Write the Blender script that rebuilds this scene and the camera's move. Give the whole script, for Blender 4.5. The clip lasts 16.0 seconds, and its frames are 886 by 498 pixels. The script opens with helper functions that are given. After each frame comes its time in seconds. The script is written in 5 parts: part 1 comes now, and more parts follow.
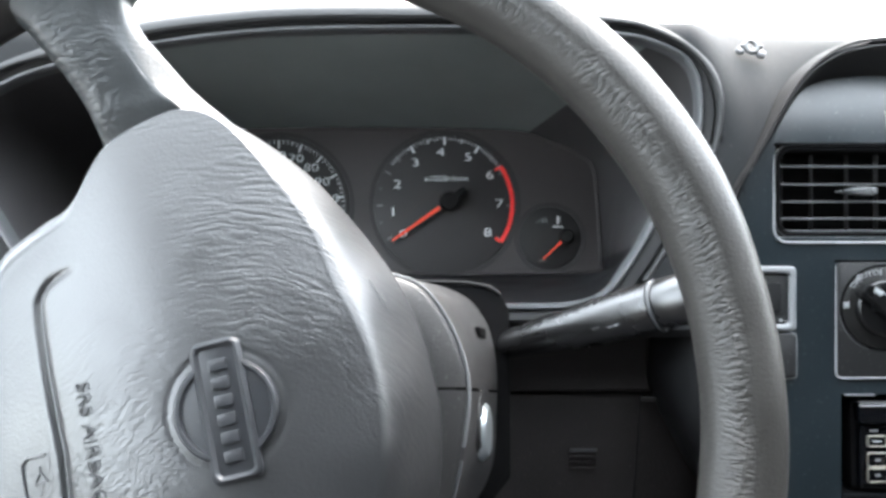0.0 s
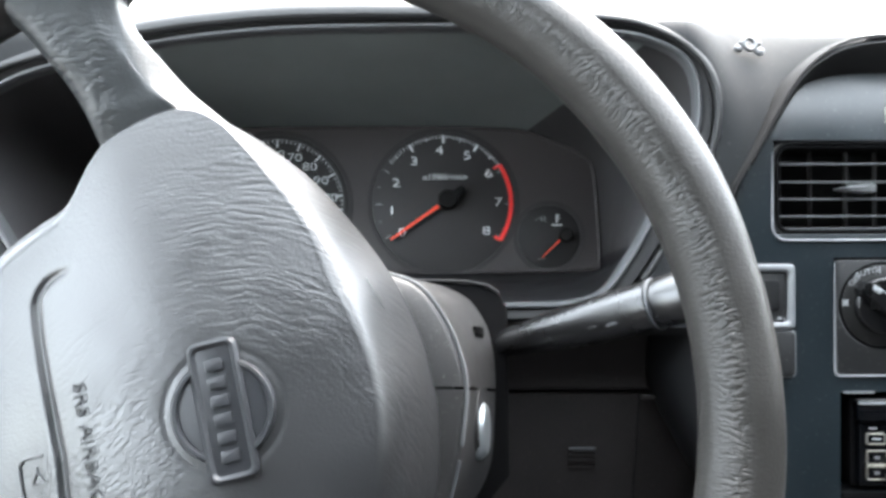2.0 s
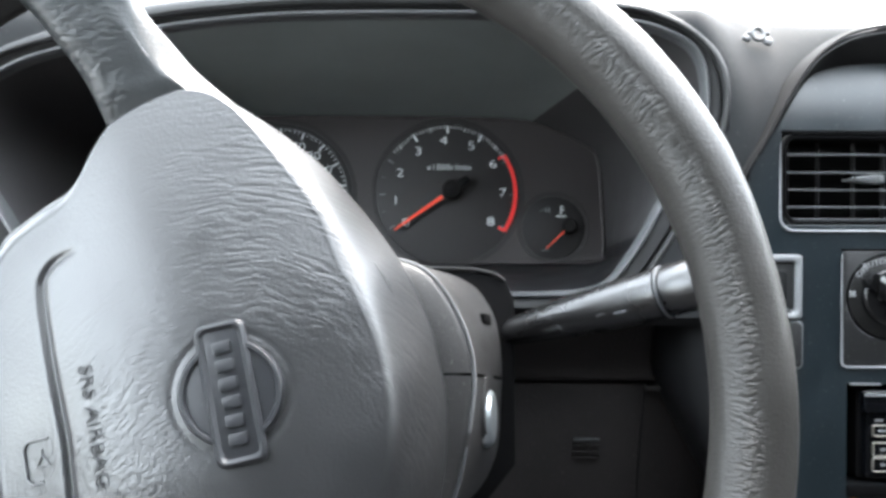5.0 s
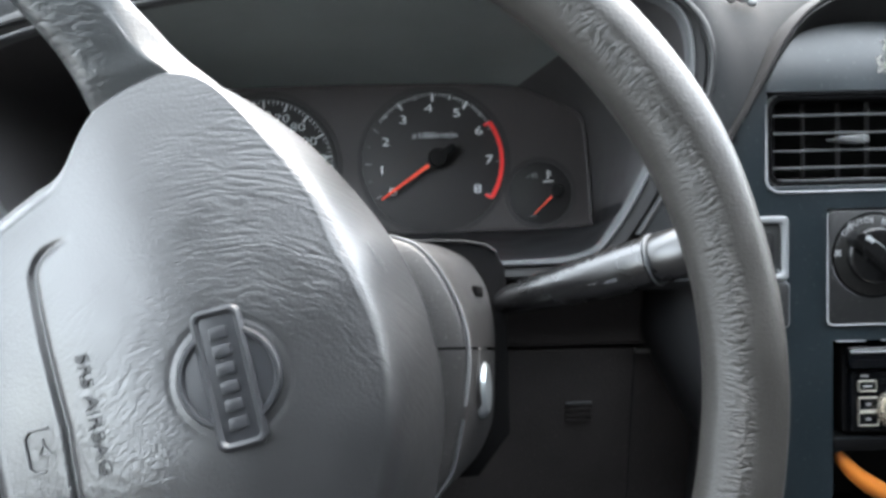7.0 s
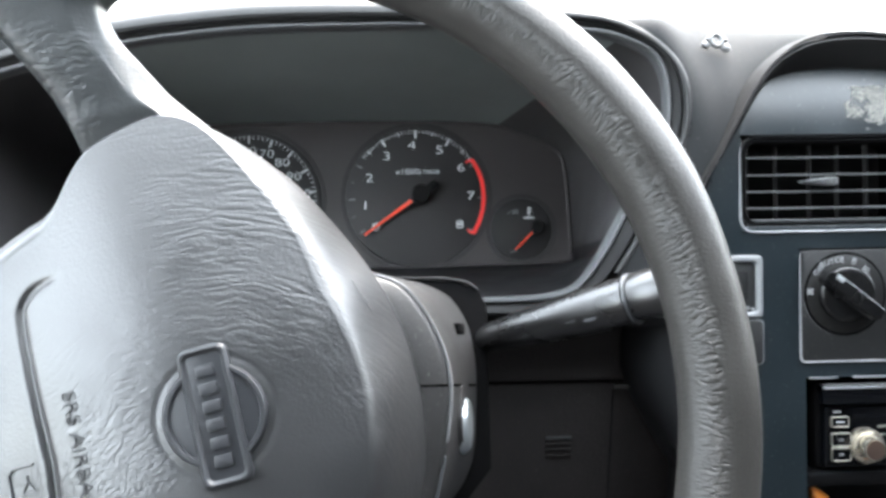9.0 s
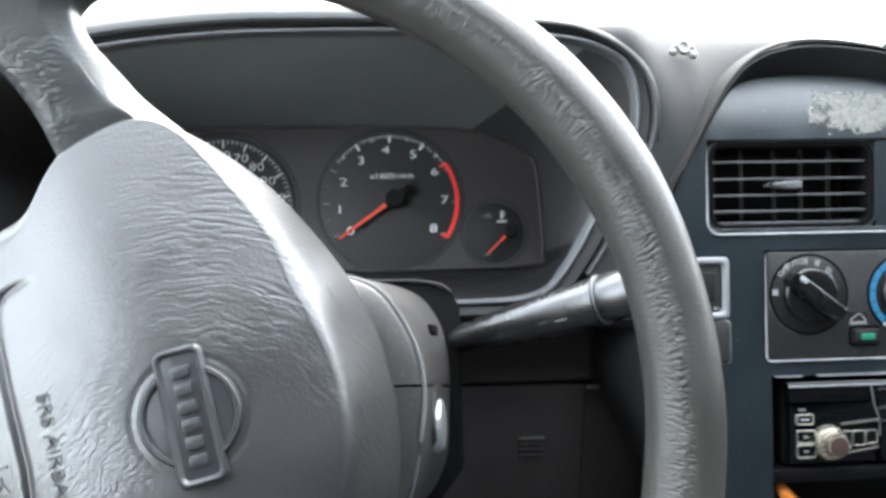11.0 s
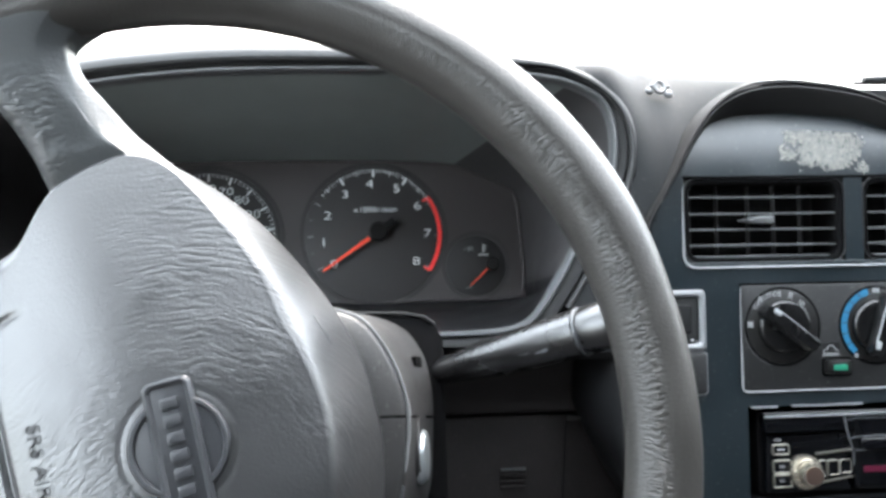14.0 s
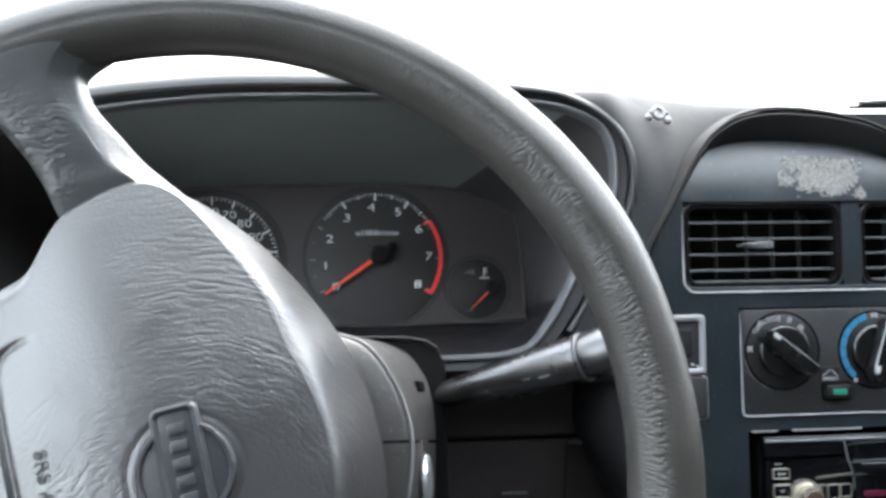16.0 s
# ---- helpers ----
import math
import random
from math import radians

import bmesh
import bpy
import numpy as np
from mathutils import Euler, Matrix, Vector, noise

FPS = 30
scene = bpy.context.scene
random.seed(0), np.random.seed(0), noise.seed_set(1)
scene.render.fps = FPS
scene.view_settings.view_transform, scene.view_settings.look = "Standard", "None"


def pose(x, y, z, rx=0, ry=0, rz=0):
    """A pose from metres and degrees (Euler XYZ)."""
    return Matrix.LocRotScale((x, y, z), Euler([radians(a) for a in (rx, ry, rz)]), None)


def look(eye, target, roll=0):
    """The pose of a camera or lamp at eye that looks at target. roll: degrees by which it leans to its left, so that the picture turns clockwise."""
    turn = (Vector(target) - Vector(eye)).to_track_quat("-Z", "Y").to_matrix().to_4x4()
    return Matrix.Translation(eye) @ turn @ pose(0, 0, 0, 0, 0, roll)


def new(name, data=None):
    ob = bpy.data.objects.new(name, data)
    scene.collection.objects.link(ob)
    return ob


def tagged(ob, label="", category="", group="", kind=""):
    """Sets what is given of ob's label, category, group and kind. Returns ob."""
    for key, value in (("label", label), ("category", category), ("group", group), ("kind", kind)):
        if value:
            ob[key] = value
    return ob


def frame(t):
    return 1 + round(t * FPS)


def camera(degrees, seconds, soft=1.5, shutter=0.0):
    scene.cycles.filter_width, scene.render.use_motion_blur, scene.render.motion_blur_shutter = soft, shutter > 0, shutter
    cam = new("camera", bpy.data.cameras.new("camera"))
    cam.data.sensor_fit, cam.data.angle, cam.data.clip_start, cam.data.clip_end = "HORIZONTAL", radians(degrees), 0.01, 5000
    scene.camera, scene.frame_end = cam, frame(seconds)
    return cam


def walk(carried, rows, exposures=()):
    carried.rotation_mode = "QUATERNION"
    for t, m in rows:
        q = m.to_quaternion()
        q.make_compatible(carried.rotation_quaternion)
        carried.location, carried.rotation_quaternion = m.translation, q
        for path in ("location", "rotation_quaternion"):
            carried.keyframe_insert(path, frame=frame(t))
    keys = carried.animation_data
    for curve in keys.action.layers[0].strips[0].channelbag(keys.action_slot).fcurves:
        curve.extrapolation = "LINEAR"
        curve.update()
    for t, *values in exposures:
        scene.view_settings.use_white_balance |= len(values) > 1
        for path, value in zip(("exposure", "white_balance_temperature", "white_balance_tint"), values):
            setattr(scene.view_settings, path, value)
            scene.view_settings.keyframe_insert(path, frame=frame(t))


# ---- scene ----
cam = camera(57.0, 16.0, soft=3.3)
# seconds, eye, then yaw, pitch and lean in degrees
ROWS = [
    (0, 0.0000, 0.0000, 1.0000, 0.00, -14.65, 0.00),
    (0.5, -0.0009, 0.0005, 0.9995, -0.15, -14.49, 0.09),
    (1, -0.0014, 0.0011, 0.9982, -0.29, -14.71, 0.43),
    (1.5, -0.0014, 0.0006, 0.9984, -0.15, -14.69, 0.33),
    (2, 0.0016, 0.0005, 1.0004, 0.08, -14.80, -0.20),
    (2.5, 0.0016, 0.0009, 0.9996, 0.06, -14.92, 0.07),
    (3, 0.0018, -0.0007, 1.0002, 0.16, -14.63, 0.06),
    (3.5, 0.0005, 0.0003, 0.9989, -0.02, -14.69, 0.30),
    (6, -0.0034, 0.0041, 0.9944, -0.27, -16.00, 0.00),
    (6.5, -0.0039, 0.0058, 0.9971, -0.20, -17.96, -1.59),
    (7, -0.0054, 0.0029, 1.0017, -1.16, -17.86, -1.17),
    (7.5, -0.0058, 0.0026, 1.0026, -0.41, -17.02, -1.55),
    (8, -0.0055, -0.0010, 1.0054, -1.85, -15.70, -0.81),
    (8.5, -0.0059, -0.0035, 1.0071, -2.52, -15.57, -0.63),
    (9, -0.0066, -0.0032, 1.0078, -2.61, -15.81, -0.38),
    (11.5, -0.0059, -0.0110, 1.0079, -4.73, -15.08, -0.01),
    (12, -0.0066, -0.0127, 1.0076, -4.91, -14.56, 0.06),
    (12.5, -0.0070, -0.0142, 1.0105, -5.27, -14.04, 0.06),
    (13, -0.0082, -0.0154, 1.0105, -5.54, -13.72, 0.17),
    (13.5, -0.0079, -0.0162, 1.0105, -5.85, -13.66, 0.27),
    (14, -0.0083, -0.0174, 1.0107, -5.82, -13.17, 0.36),
    (14.5, -0.0082, -0.0187, 1.0114, -6.13, -12.98, 0.45),
    (15, -0.0085, -0.0206, 1.0121, -5.80, -12.45, 0.50),
    (15.5, -0.0096, -0.0211, 1.0145, -6.09, -12.09, 0.34),
    (16, -0.0110, -0.0206, 1.0146, -5.94, -11.82, 0.50),
]


def view(x, y, z, yaw, pitch, lean):
    return pose(x, y, z, 90 + pitch, 0, yaw) @ pose(0, 0, 0, 0, 0, lean)


EXPOSURE = 4.02
walk(cam, [(t, view(*row)) for t, *row in ROWS], [(0, EXPOSURE), (3.7, EXPOSURE), (6.3, EXPOSURE - 0.13), (7.5, EXPOSURE - 0.13), (8.8, EXPOSURE + 0.05), (11.3, EXPOSURE + 0.13), (12.6, EXPOSURE + 0.15), (13.5, EXPOSURE + 0.03), (15.0, EXPOSURE - 0.05), (16, EXPOSURE - 0.24)])

# ---- light ----
world = bpy.data.worlds.new("overcast_sky")
scene.world = world
world.use_nodes = True
wn = world.node_tree
sky = wn.nodes.new("ShaderNodeTexSky")
sky.sky_type = "NISHITA"
sky.sun_disc = False
sky.sun_elevation = radians(53)
sky.sun_rotation = radians(27)
sky.air_density = 1.0
sky.dust_density = 3.0
sky.ozone_density = 1.0
cloud = wn.nodes.new("ShaderNodeMix")
cloud.data_type = "RGBA"
cloud.inputs[0].default_value = 0.65
cloud.inputs[7].default_value = (6.05, 6.5, 6.66, 1)
wn.links.new(sky.outputs[0], cloud.inputs[6])
wn.links.new(cloud.outputs[2], wn.nodes["Background"].inputs[0])
wn.nodes["Background"].inputs[1].default_value = 0.15

sun_data = bpy.data.lights.new("sun", "SUN")
sun_data.energy = 1.0
sun_data.angle = radians(40)
sun_data.color = (1.0, 0.97, 0.93)
sun = new("sun", sun_data)
sun.matrix_world = look((1.2, 2.9, 4.8), (-0.1, 0.3, 0.9))


# ---- materials ----
def material(name, color, rough=0.5, metal=0.0, spec=0.5):
    m = bpy.data.materials.new(name)
    m.use_nodes = True
    b = m.node_tree.nodes["Principled BSDF"]
    b.inputs["Base Color"].default_value = (*color, 1)
    b.inputs["Roughness"].default_value = rough
    b.inputs["Metallic"].default_value = metal
    b.inputs["Specular IOR Level"].default_value = spec
    return m


def node(m, kind, **values):
    n = m.node_tree.nodes.new(kind)
    for key, value in values.items():
        n.inputs[key.replace("_", " ")].default_value = value
    return n


def wire(m, a, out, b, into):
    m.node_tree.links.new(a.outputs[out], b.inputs[into])


def coords(m, scale=(1, 1, 1), turn=0.0, source="Object"):
    tc = m.node_tree.nodes.new("ShaderNodeTexCoord")
    mp = m.node_tree.nodes.new("ShaderNodeMapping")
    mp.inputs["Scale"].default_value = scale
    mp.inputs["Rotation"].default_value = (0, 0, radians(turn))
    wire(m, tc, source, mp, "Vector")
    return mp


def ramp(m, stops):
    r = m.node_tree.nodes.new("ShaderNodeValToRGB")
    while len(r.color_ramp.elements) < len(stops):
        r.color_ramp.elements.new(0.5)
    for e, (at, c) in zip(r.color_ramp.elements, stops):
        e.position = at
        e.color = (c, c, c, 1) if isinstance(c, (int, float)) else (*c, 1)
    return r


def blend(m, kind, fac=None):
    n = m.node_tree.nodes.new("ShaderNodeMix")
    n.data_type = "RGBA"
    n.blend_type = kind
    if fac is not None:
        n.inputs[0].default_value = fac
    return n


def grained(name, color, rough, grain=900.0, strength=0.25, blotch=0.18, spec=0.5, dust=0.0, dist=0.0004):
    """Moulded plastic: fine pebble grain, cloudy wear in colour and gloss, some dust."""
    m = material(name, color, rough, 0, spec)
    b = m.node_tree.nodes["Principled BSDF"]
    mp = coords(m)
    big = node(m, "ShaderNodeTexNoise", Scale=22.0, Detail=4.0, Roughness=0.6)
    wire(m, mp, 0, big, "Vector")
    tone = ramp(m, [(0.3, 1 - blotch), (0.7, 1 + blotch)])
    wire(m, big, 0, tone, 0)
    mix = blend(m, "MULTIPLY", 1.0)
    mix.inputs[6].default_value = (*color, 1)
    wire(m, tone, 0, mix, 7)
    last = mix
    if dust > 0:
        specks = node(m, "ShaderNodeTexNoise", Scale=420.0, Detail=3.0, Roughness=0.7)
        wire(m, mp, 0, specks, "Vector")
        cut = ramp(m, [(0.62, 0.0), (0.74, dust)])
        wire(m, specks, 0, cut, 0)
        last = blend(m, "MIX")
        wire(m, cut, 0, last, 0)
        wire(m, mix, 2, last, 6)
        last.inputs[7].default_value = (0.42, 0.41, 0.39, 1)
    wire(m, last, 2, b, "Base Color")
    gloss = ramp(m, [(0.25, max(rough - 0.08, 0.05)), (0.75, min(rough + 0.1, 1))])
    wire(m, big, 0, gloss, 0)
    wire(m, gloss, 0, b, "Roughness")
    cell = node(m, "ShaderNodeTexVoronoi", Scale=grain)
    wire(m, mp, 0, cell, "Vector")
    bump = node(m, "ShaderNodeBump", Strength=strength, Distance=dist)
    wire(m, cell, 0, bump, "Height")
    wire(m, bump, 0, b, "Normal")
    return m


def zone(m, source, at, size):
    """1 in the middle of an ellipse, 0 past its edge."""
    mp = coords(m, (1 / size[0], 1 / size[1], 0), source=source)
    mp.inputs["Location"].default_value = (-at[0] / size[0], -at[1] / size[1], 0)
    reach = m.node_tree.nodes.new("ShaderNodeVectorMath")
    reach.operation = "LENGTH"
    wire(m, mp, 0, reach, 0)
    soft = ramp(m, [(0.35, 1.0), (1.0, 0.0)])
    wire(m, reach, "Value", soft, 0)
    return soft


def creased(name, color, rough, spec, stretch, turn, deep, zones=(), rest=0.2, band=None, along=None, coat=0.0, pebble_depth=0.22):
    """Leather-grained vinyl: soft folds drawn out along the second direction of the surface, gathered in places, over a pebble grain."""
    m = material(name, color, rough, 0, spec)
    b = m.node_tree.nodes["Principled BSDF"]
    b.inputs["Coat Weight"].default_value = coat
    b.inputs["Coat Roughness"].default_value = rough * 0.8
    flat = coords(m, source="UV")
    warp = node(m, "ShaderNodeTexNoise", Scale=55.0, Detail=2.0, Roughness=0.5)
    wire(m, flat, 0, warp, "Vector")
    bend = m.node_tree.nodes.new("ShaderNodeVectorMath")
    bend.operation = "MULTIPLY_ADD"
    wire(m, warp, "Color", bend, 0)
    bend.inputs[1].default_value = (0.009, 0.009, 0)
    wire(m, flat, 0, bend, 2)
    mp = m.node_tree.nodes.new("ShaderNodeMapping")
    mp.inputs["Scale"].default_value = stretch
    mp.inputs["Rotation"].default_value = (0, 0, radians(turn))
    wire(m, bend, 0, mp, "Vector")
    fold = node(m, "ShaderNodeTexNoise", Scale=1.0, Detail=2.5, Roughness=0.5, Distortion=0.25)
    wire(m, mp, 0, fold, "Vector")
    shape = ramp(m, [(0.32, 0.0), (0.45, 0.52), (0.50, 0.60), (0.53, 0.86), (0.68, 1.0)])
    wire(m, fold, 0, shape, 0)
    mask = None
    for at, size, power in zones:
        spot = zone(m, "Object", at, size)
        grow = blend(m, "LIGHTEN", 1.0)
        dim = blend(m, "MULTIPLY", 1.0)
        dim.inputs[7].default_value = (power, power, power, 1)
        wire(m, spot, 0, dim, 6)
        wire(m, dim, 2, grow, 6)
        if mask is None:
            grow.inputs[7].default_value = (rest, rest, rest, 1)
        else:
            wire(m, mask, 2, grow, 7)
        mask = grow
    if band:
        sep = m.node_tree.nodes.new("ShaderNodeSeparateXYZ")
        wire(m, flat, 0, sep, 0)
        across, reach = ramp(m, band), ramp(m, along)
        wire(m, sep, 1, across, 0)
        wire(m, sep, 0, reach, 0)
        mask = blend(m, "MULTIPLY", 1.0)
        wire(m, across, 0, mask, 6)
        wire(m, reach, 0, mask, 7)
    gather = node(m, "ShaderNodeTexNoise", Scale=48.0, Detail=2.0)
    wire(m, flat, 0, gather, "Vector")
    patch = ramp(m, [(0.36, 0.2), (0.58, 1.0)])
    wire(m, gather, 0, patch, 0)
    height = shape
    if mask:
        here = blend(m, "MULTIPLY", 1.0)
        wire(m, mask, 2, here, 6)
        wire(m, patch, 0, here, 7)
        mask = here
        height = blend(m, "MULTIPLY", 1.0)
        wire(m, shape, 0, height, 6)
        wire(m, mask, 2, height, 7)
    b1 = node(m, "ShaderNodeBump", Strength=min(deep, 1.0), Distance=0.0010 * max(deep, 1.0))
    wire(m, height, 2 if mask else 0, b1, "Height")
    skin = coords(m)
    pebble = node(m, "ShaderNodeTexVoronoi", Scale=900.0)
    wire(m, skin, 0, pebble, "Vector")
    b2 = node(m, "ShaderNodeBump", Strength=pebble_depth, Distance=0.0003)
    wire(m, pebble, 0, b2, "Height")
    wire(m, b1, 0, b2, "Normal")
    wire(m, b2, 0, b, "Normal")
    cloud = node(m, "ShaderNodeTexNoise", Scale=30.0, Detail=5.0, Roughness=0.65)
    wire(m, skin, 0, cloud, "Vector")
    tone = ramp(m, [(0.3, 0.82), (0.7, 1.18)])
    wire(m, cloud, 0, tone, 0)
    mix = blend(m, "MULTIPLY", 1.0)
    mix.inputs[6].default_value = (*color, 1)
    wire(m, tone, 0, mix, 7)
    wire(m, mix, 2, b, "Base Color")
    gloss = ramp(m, [(0.3, rough - 0.05), (0.7, rough + 0.08)])
    wire(m, cloud, 0, gloss, 0)
    wire(m, gloss, 0, b, "Roughness")
    return m


PAD = creased("grey_vinyl", (0.0205, 0.0208, 0.0218), 0.35, 0.80, (640, 160, 1), 0, 0.30, coat=0.10,
              zones=(((-0.060, 0.024), (0.070, 0.050), 0.78), ((-0.005, -0.034), (0.055, 0.030), 0.95), ((0.020, -0.052), (0.040, 0.035), 0.9), ((-0.005, 0.056), (0.060, 0.022), 0.55)))
RIM = creased("grey_rim_leather", (0.0233, 0.0219, 0.0201), 0.40, 0.40, (840, 210, 1), 16, 1.15, pebble_depth=0.34,
              band=[(0.0, 0.04), (0.0246, 0.04), (0.0266, 1.0), (0.0302, 0.9), (0.0330, 0.04)], along=[(0.0, 1.0), (0.30, 1.0), (0.38, 0.6), (0.46, 0.08), (0.95, 0.08), (1.0, 1.0)])
SPOKE = creased("dark_spoke_leather", (0.0310, 0.0340, 0.0352), 0.38, 0.65, (600, 190, 1), 0, 0.42, rest=0.14,
                zones=(((-0.134, -0.030), (0.036, 0.021), 1.5), ((0.134, -0.030), (0.036, 0.021), 1.5)))
EMBLEM = grained("grey_emblem_plastic", (0.024, 0.025, 0.0275), 0.33, 1500, 0.08, 0.08)
DASH = grained("grey_dash_plastic", (0.0186, 0.0195, 0.0203), 0.8, 1100, 0.2, 0.1, 0.15, dust=0.05)
# lit tone of the hood lining, for its upper part
HOODIN = grained("lit_hood_lining", (0.163, 0.180, 0.179), 0.55, 1100, 0.2, 0.12, 0.4)
LIP = grained("grey_lip_plastic", (0.075, 0.077, 0.080), 0.38, 1300, 0.2, 0.1)
KNEE = grained("black_brown_plastic", (0.0165, 0.0147, 0.0147), 0.62, 800, 0.5, 0.3, 0.25, dust=0.1)
BLACK = grained("black_plastic", (0.006, 0.006, 0.0065), 0.5, 1200, 0.2, 0.2, 0.22)
SHROUD = grained("grey_shroud_plastic", (0.0155, 0.0150, 0.0152), 0.5, 1200, 0.3, 0.1, dust=0.2)
BAND = grained("charcoal_band_plastic", (0.0090, 0.0090, 0.0094), 0.55, 1200, 0.15, 0.1, 0.3)
STALK = grained("black_satin_plastic", (0.0040, 0.0040, 0.0044), 0.27, 1500, 0.05, 0.1, 1.0)
PANEL = grained("blue_black_panel_plastic", (0.0040, 0.0086, 0.0115), 0.36, 1100, 0.12, 0.2, 0.66, dust=0.16)
PLATE = grained("charcoal_plate_plastic", (0.0115, 0.0118, 0.0121), 0.40, 1300, 0.15, 0.1, dust=0.15)
TRIM = grained("worn_grey_edge_plastic", (0.16, 0.165, 0.17), 0.35, 1500, 0.1, 0.15)
SLAT = grained("mid_grey_slat_plastic", (0.105, 0.108, 0.110), 0.4, 1500, 0.08, 0.2)
VANE = grained("dark_grey_vane_plastic", (0.034, 0.034, 0.035), 0.45, 1500, 0.08, 0.2)
# pale colour that paints the highlight on raised edges and grips
EDGE_GLINT = grained("pale_edge_glint", (0.24, 0.248, 0.255), 0.25, 1500, 0.05, 0.15)
FACE = grained("dark_gauge_face", (0.046, 0.0408, 0.0408), 0.6, 1600, 0.05, 0.08)
HUB = grained("matt_black_hub", (0.0075, 0.0068, 0.0068), 0.7, 1600, 0.05, 0.1, 0.2)
DIAL = grained("charcoal_dial", (0.0265, 0.0245, 0.0245), 0.6, 1600, 0.05, 0.1)
DARKDIAL = grained("black_gauge_dial", (0.0105, 0.0098, 0.0098), 0.6, 1600, 0.05, 0.1)
WHITE = material("white_print", (0.84, 0.86, 0.88), 0.6)
GREY = material("grey_print", (0.22, 0.225, 0.23), 0.6)
DIM = material("faded_print", (0.10, 0.10, 0.105), 0.6)
RED = material("red_print", (0.85, 0.045, 0.04), 0.55)
NEEDLE = material("orange_red_needle", (0.95, 0.085, 0.04), 0.45)
BLUE = material("blue_print", (0.011, 0.108, 0.20), 0.5)
GREEN = material("green_lens", (0.012, 0.135, 0.085), 0.3)
GLOSS = material("gloss_black", (0.0018, 0.0020, 0.0026), 0.10, 0, 0.35)
CHROME = grained("worn_chrome", (0.48, 0.46, 0.43), 0.22, 1500, 0.05, 0.15)
CHROME.node_tree.nodes["Principled BSDF"].inputs["Metallic"].default_value = 1.0
GOLD = grained("pale_gold_plating", (0.22, 0.21, 0.18), 0.3, 1500, 0.05, 0.15)
GOLD.node_tree.nodes["Principled BSDF"].inputs["Metallic"].default_value = 0.8
KNOBMETAL = grained("pale_brass_plating", (0.46, 0.42, 0.35), 0.24, 1500, 0.05, 0.15)
KNOBMETAL.node_tree.nodes["Principled BSDF"].inputs["Metallic"].default_value = 0.95
SILVER = grained("silver_lock_metal", (0.55, 0.6, 0.62), 0.3, 1500, 0.05, 0.1)
SILVER.node_tree.nodes["Principled BSDF"].inputs["Metallic"].default_value = 0.9
COPPER = material("dull_copper", (0.16, 0.11, 0.09), 0.3, 0.8)
AMBER = grained("amber_plastic", (0.45, 0.14, 0.018), 0.35, 900, 0.1, 0.25)
GLASSY = material("smoked_gloss_plastic", (0.05, 0.053, 0.058), 0.12, 0.35, 0.7)
VIOLET = material("violet_red_lens", (0.06, 0.006, 0.018), 0.2)
CLOTH = grained("grey_headliner", (0.17, 0.17, 0.165), 0.95, 700, 0.4, 0.1)
DOOR = grained("grey_door_trim", (0.06, 0.06, 0.062), 0.7, 600, 0.3, 0.1)
# pale tone for the unseen left wall, to throw light on the rim
PALEBOUNCE = grained("pale_bounce_wall", (0.30, 0.30, 0.305), 0.7, 600, 0.3, 0.1)
CARPET = grained("dark_carpet", (0.03, 0.03, 0.032), 0.95, 500, 0.6, 0.3)
# shaded tone of the same hood lining, for its sides
CHEEKSHADE = grained("shaded_hood_lining", (0.036, 0.0345, 0.0350), 0.5, 1200, 0.15, 0.15, 0.35)
EDGE = grained("satin_hood_edge_plastic", (0.026, 0.0262, 0.0268), 0.55, 1200, 0.12, 0.1, 0.35)
SOFTBLACK = grained("soft_black_lip_plastic", (0.0095, 0.0090, 0.0090), 0.75, 1200, 0.2, 0.2, 0.15)
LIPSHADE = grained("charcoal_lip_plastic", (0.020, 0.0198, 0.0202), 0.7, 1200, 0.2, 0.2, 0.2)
FLANK = grained("blue_black_flank_plastic", (0.0068, 0.0074, 0.0085), 0.6, 1200, 0.2, 0.2, 0.25)
RUBBER = grained("matt_black_rubber", (0.0035, 0.0034, 0.0036), 0.9, 1200, 0.2, 0.2, 0.05)
COLLAR = grained("grey_collar_plastic", (0.06, 0.063, 0.067), 0.4, 1500, 0.08, 0.1)
GROUND = grained("pale_concrete_yard", (0.42, 0.41, 0.39), 0.95, 30, 0.3, 0.15)


# ---- mesh helpers ----
def frame_matrix(at, rake, yaw=0.0):
    """A plane that faces the driver: x right, y up along the plane, z out of it."""
    n = Vector((math.sin(yaw) * math.cos(rake), -math.cos(yaw) * math.cos(rake), math.sin(rake)))
    ex = Vector((0, 0, 1)).cross(n).normalized()
    ey = n.cross(ex)
    m = Matrix((ex, ey, n)).transposed().to_4x4()
    m.translation = at
    return m


def thing(name, m, label, category, group="", kind=""):
    ob = new(name)
    ob.empty_display_size = 0.02
    ob.matrix_world = m
    return tagged(ob, label, category, group, kind)


def part(name, data, mat, parent, label="", m=None):
    """Links mesh data (vertices, faces) or a mesh as one object under a thing or a part."""
    me = data
    if isinstance(data, tuple):
        me = bpy.data.meshes.new(name)
        me.from_pydata([tuple(v) for v in data[0]], [], data[1])
        me.update()
        bm = bmesh.new()
        bm.from_mesh(me)
        bmesh.ops.recalc_face_normals(bm, faces=bm.faces)
        bm.to_mesh(me)
        bm.free()
        me.shade_smooth()
        me.set_sharp_from_angle(angle=radians(38))
    if not me.materials:
        me.materials.append(mat)
    ob = new(name, me)
    if parent:
        ob.parent = parent
    if m is not None:
        ob.matrix_local = m
    if label:
        ob["label"] = label
    return ob


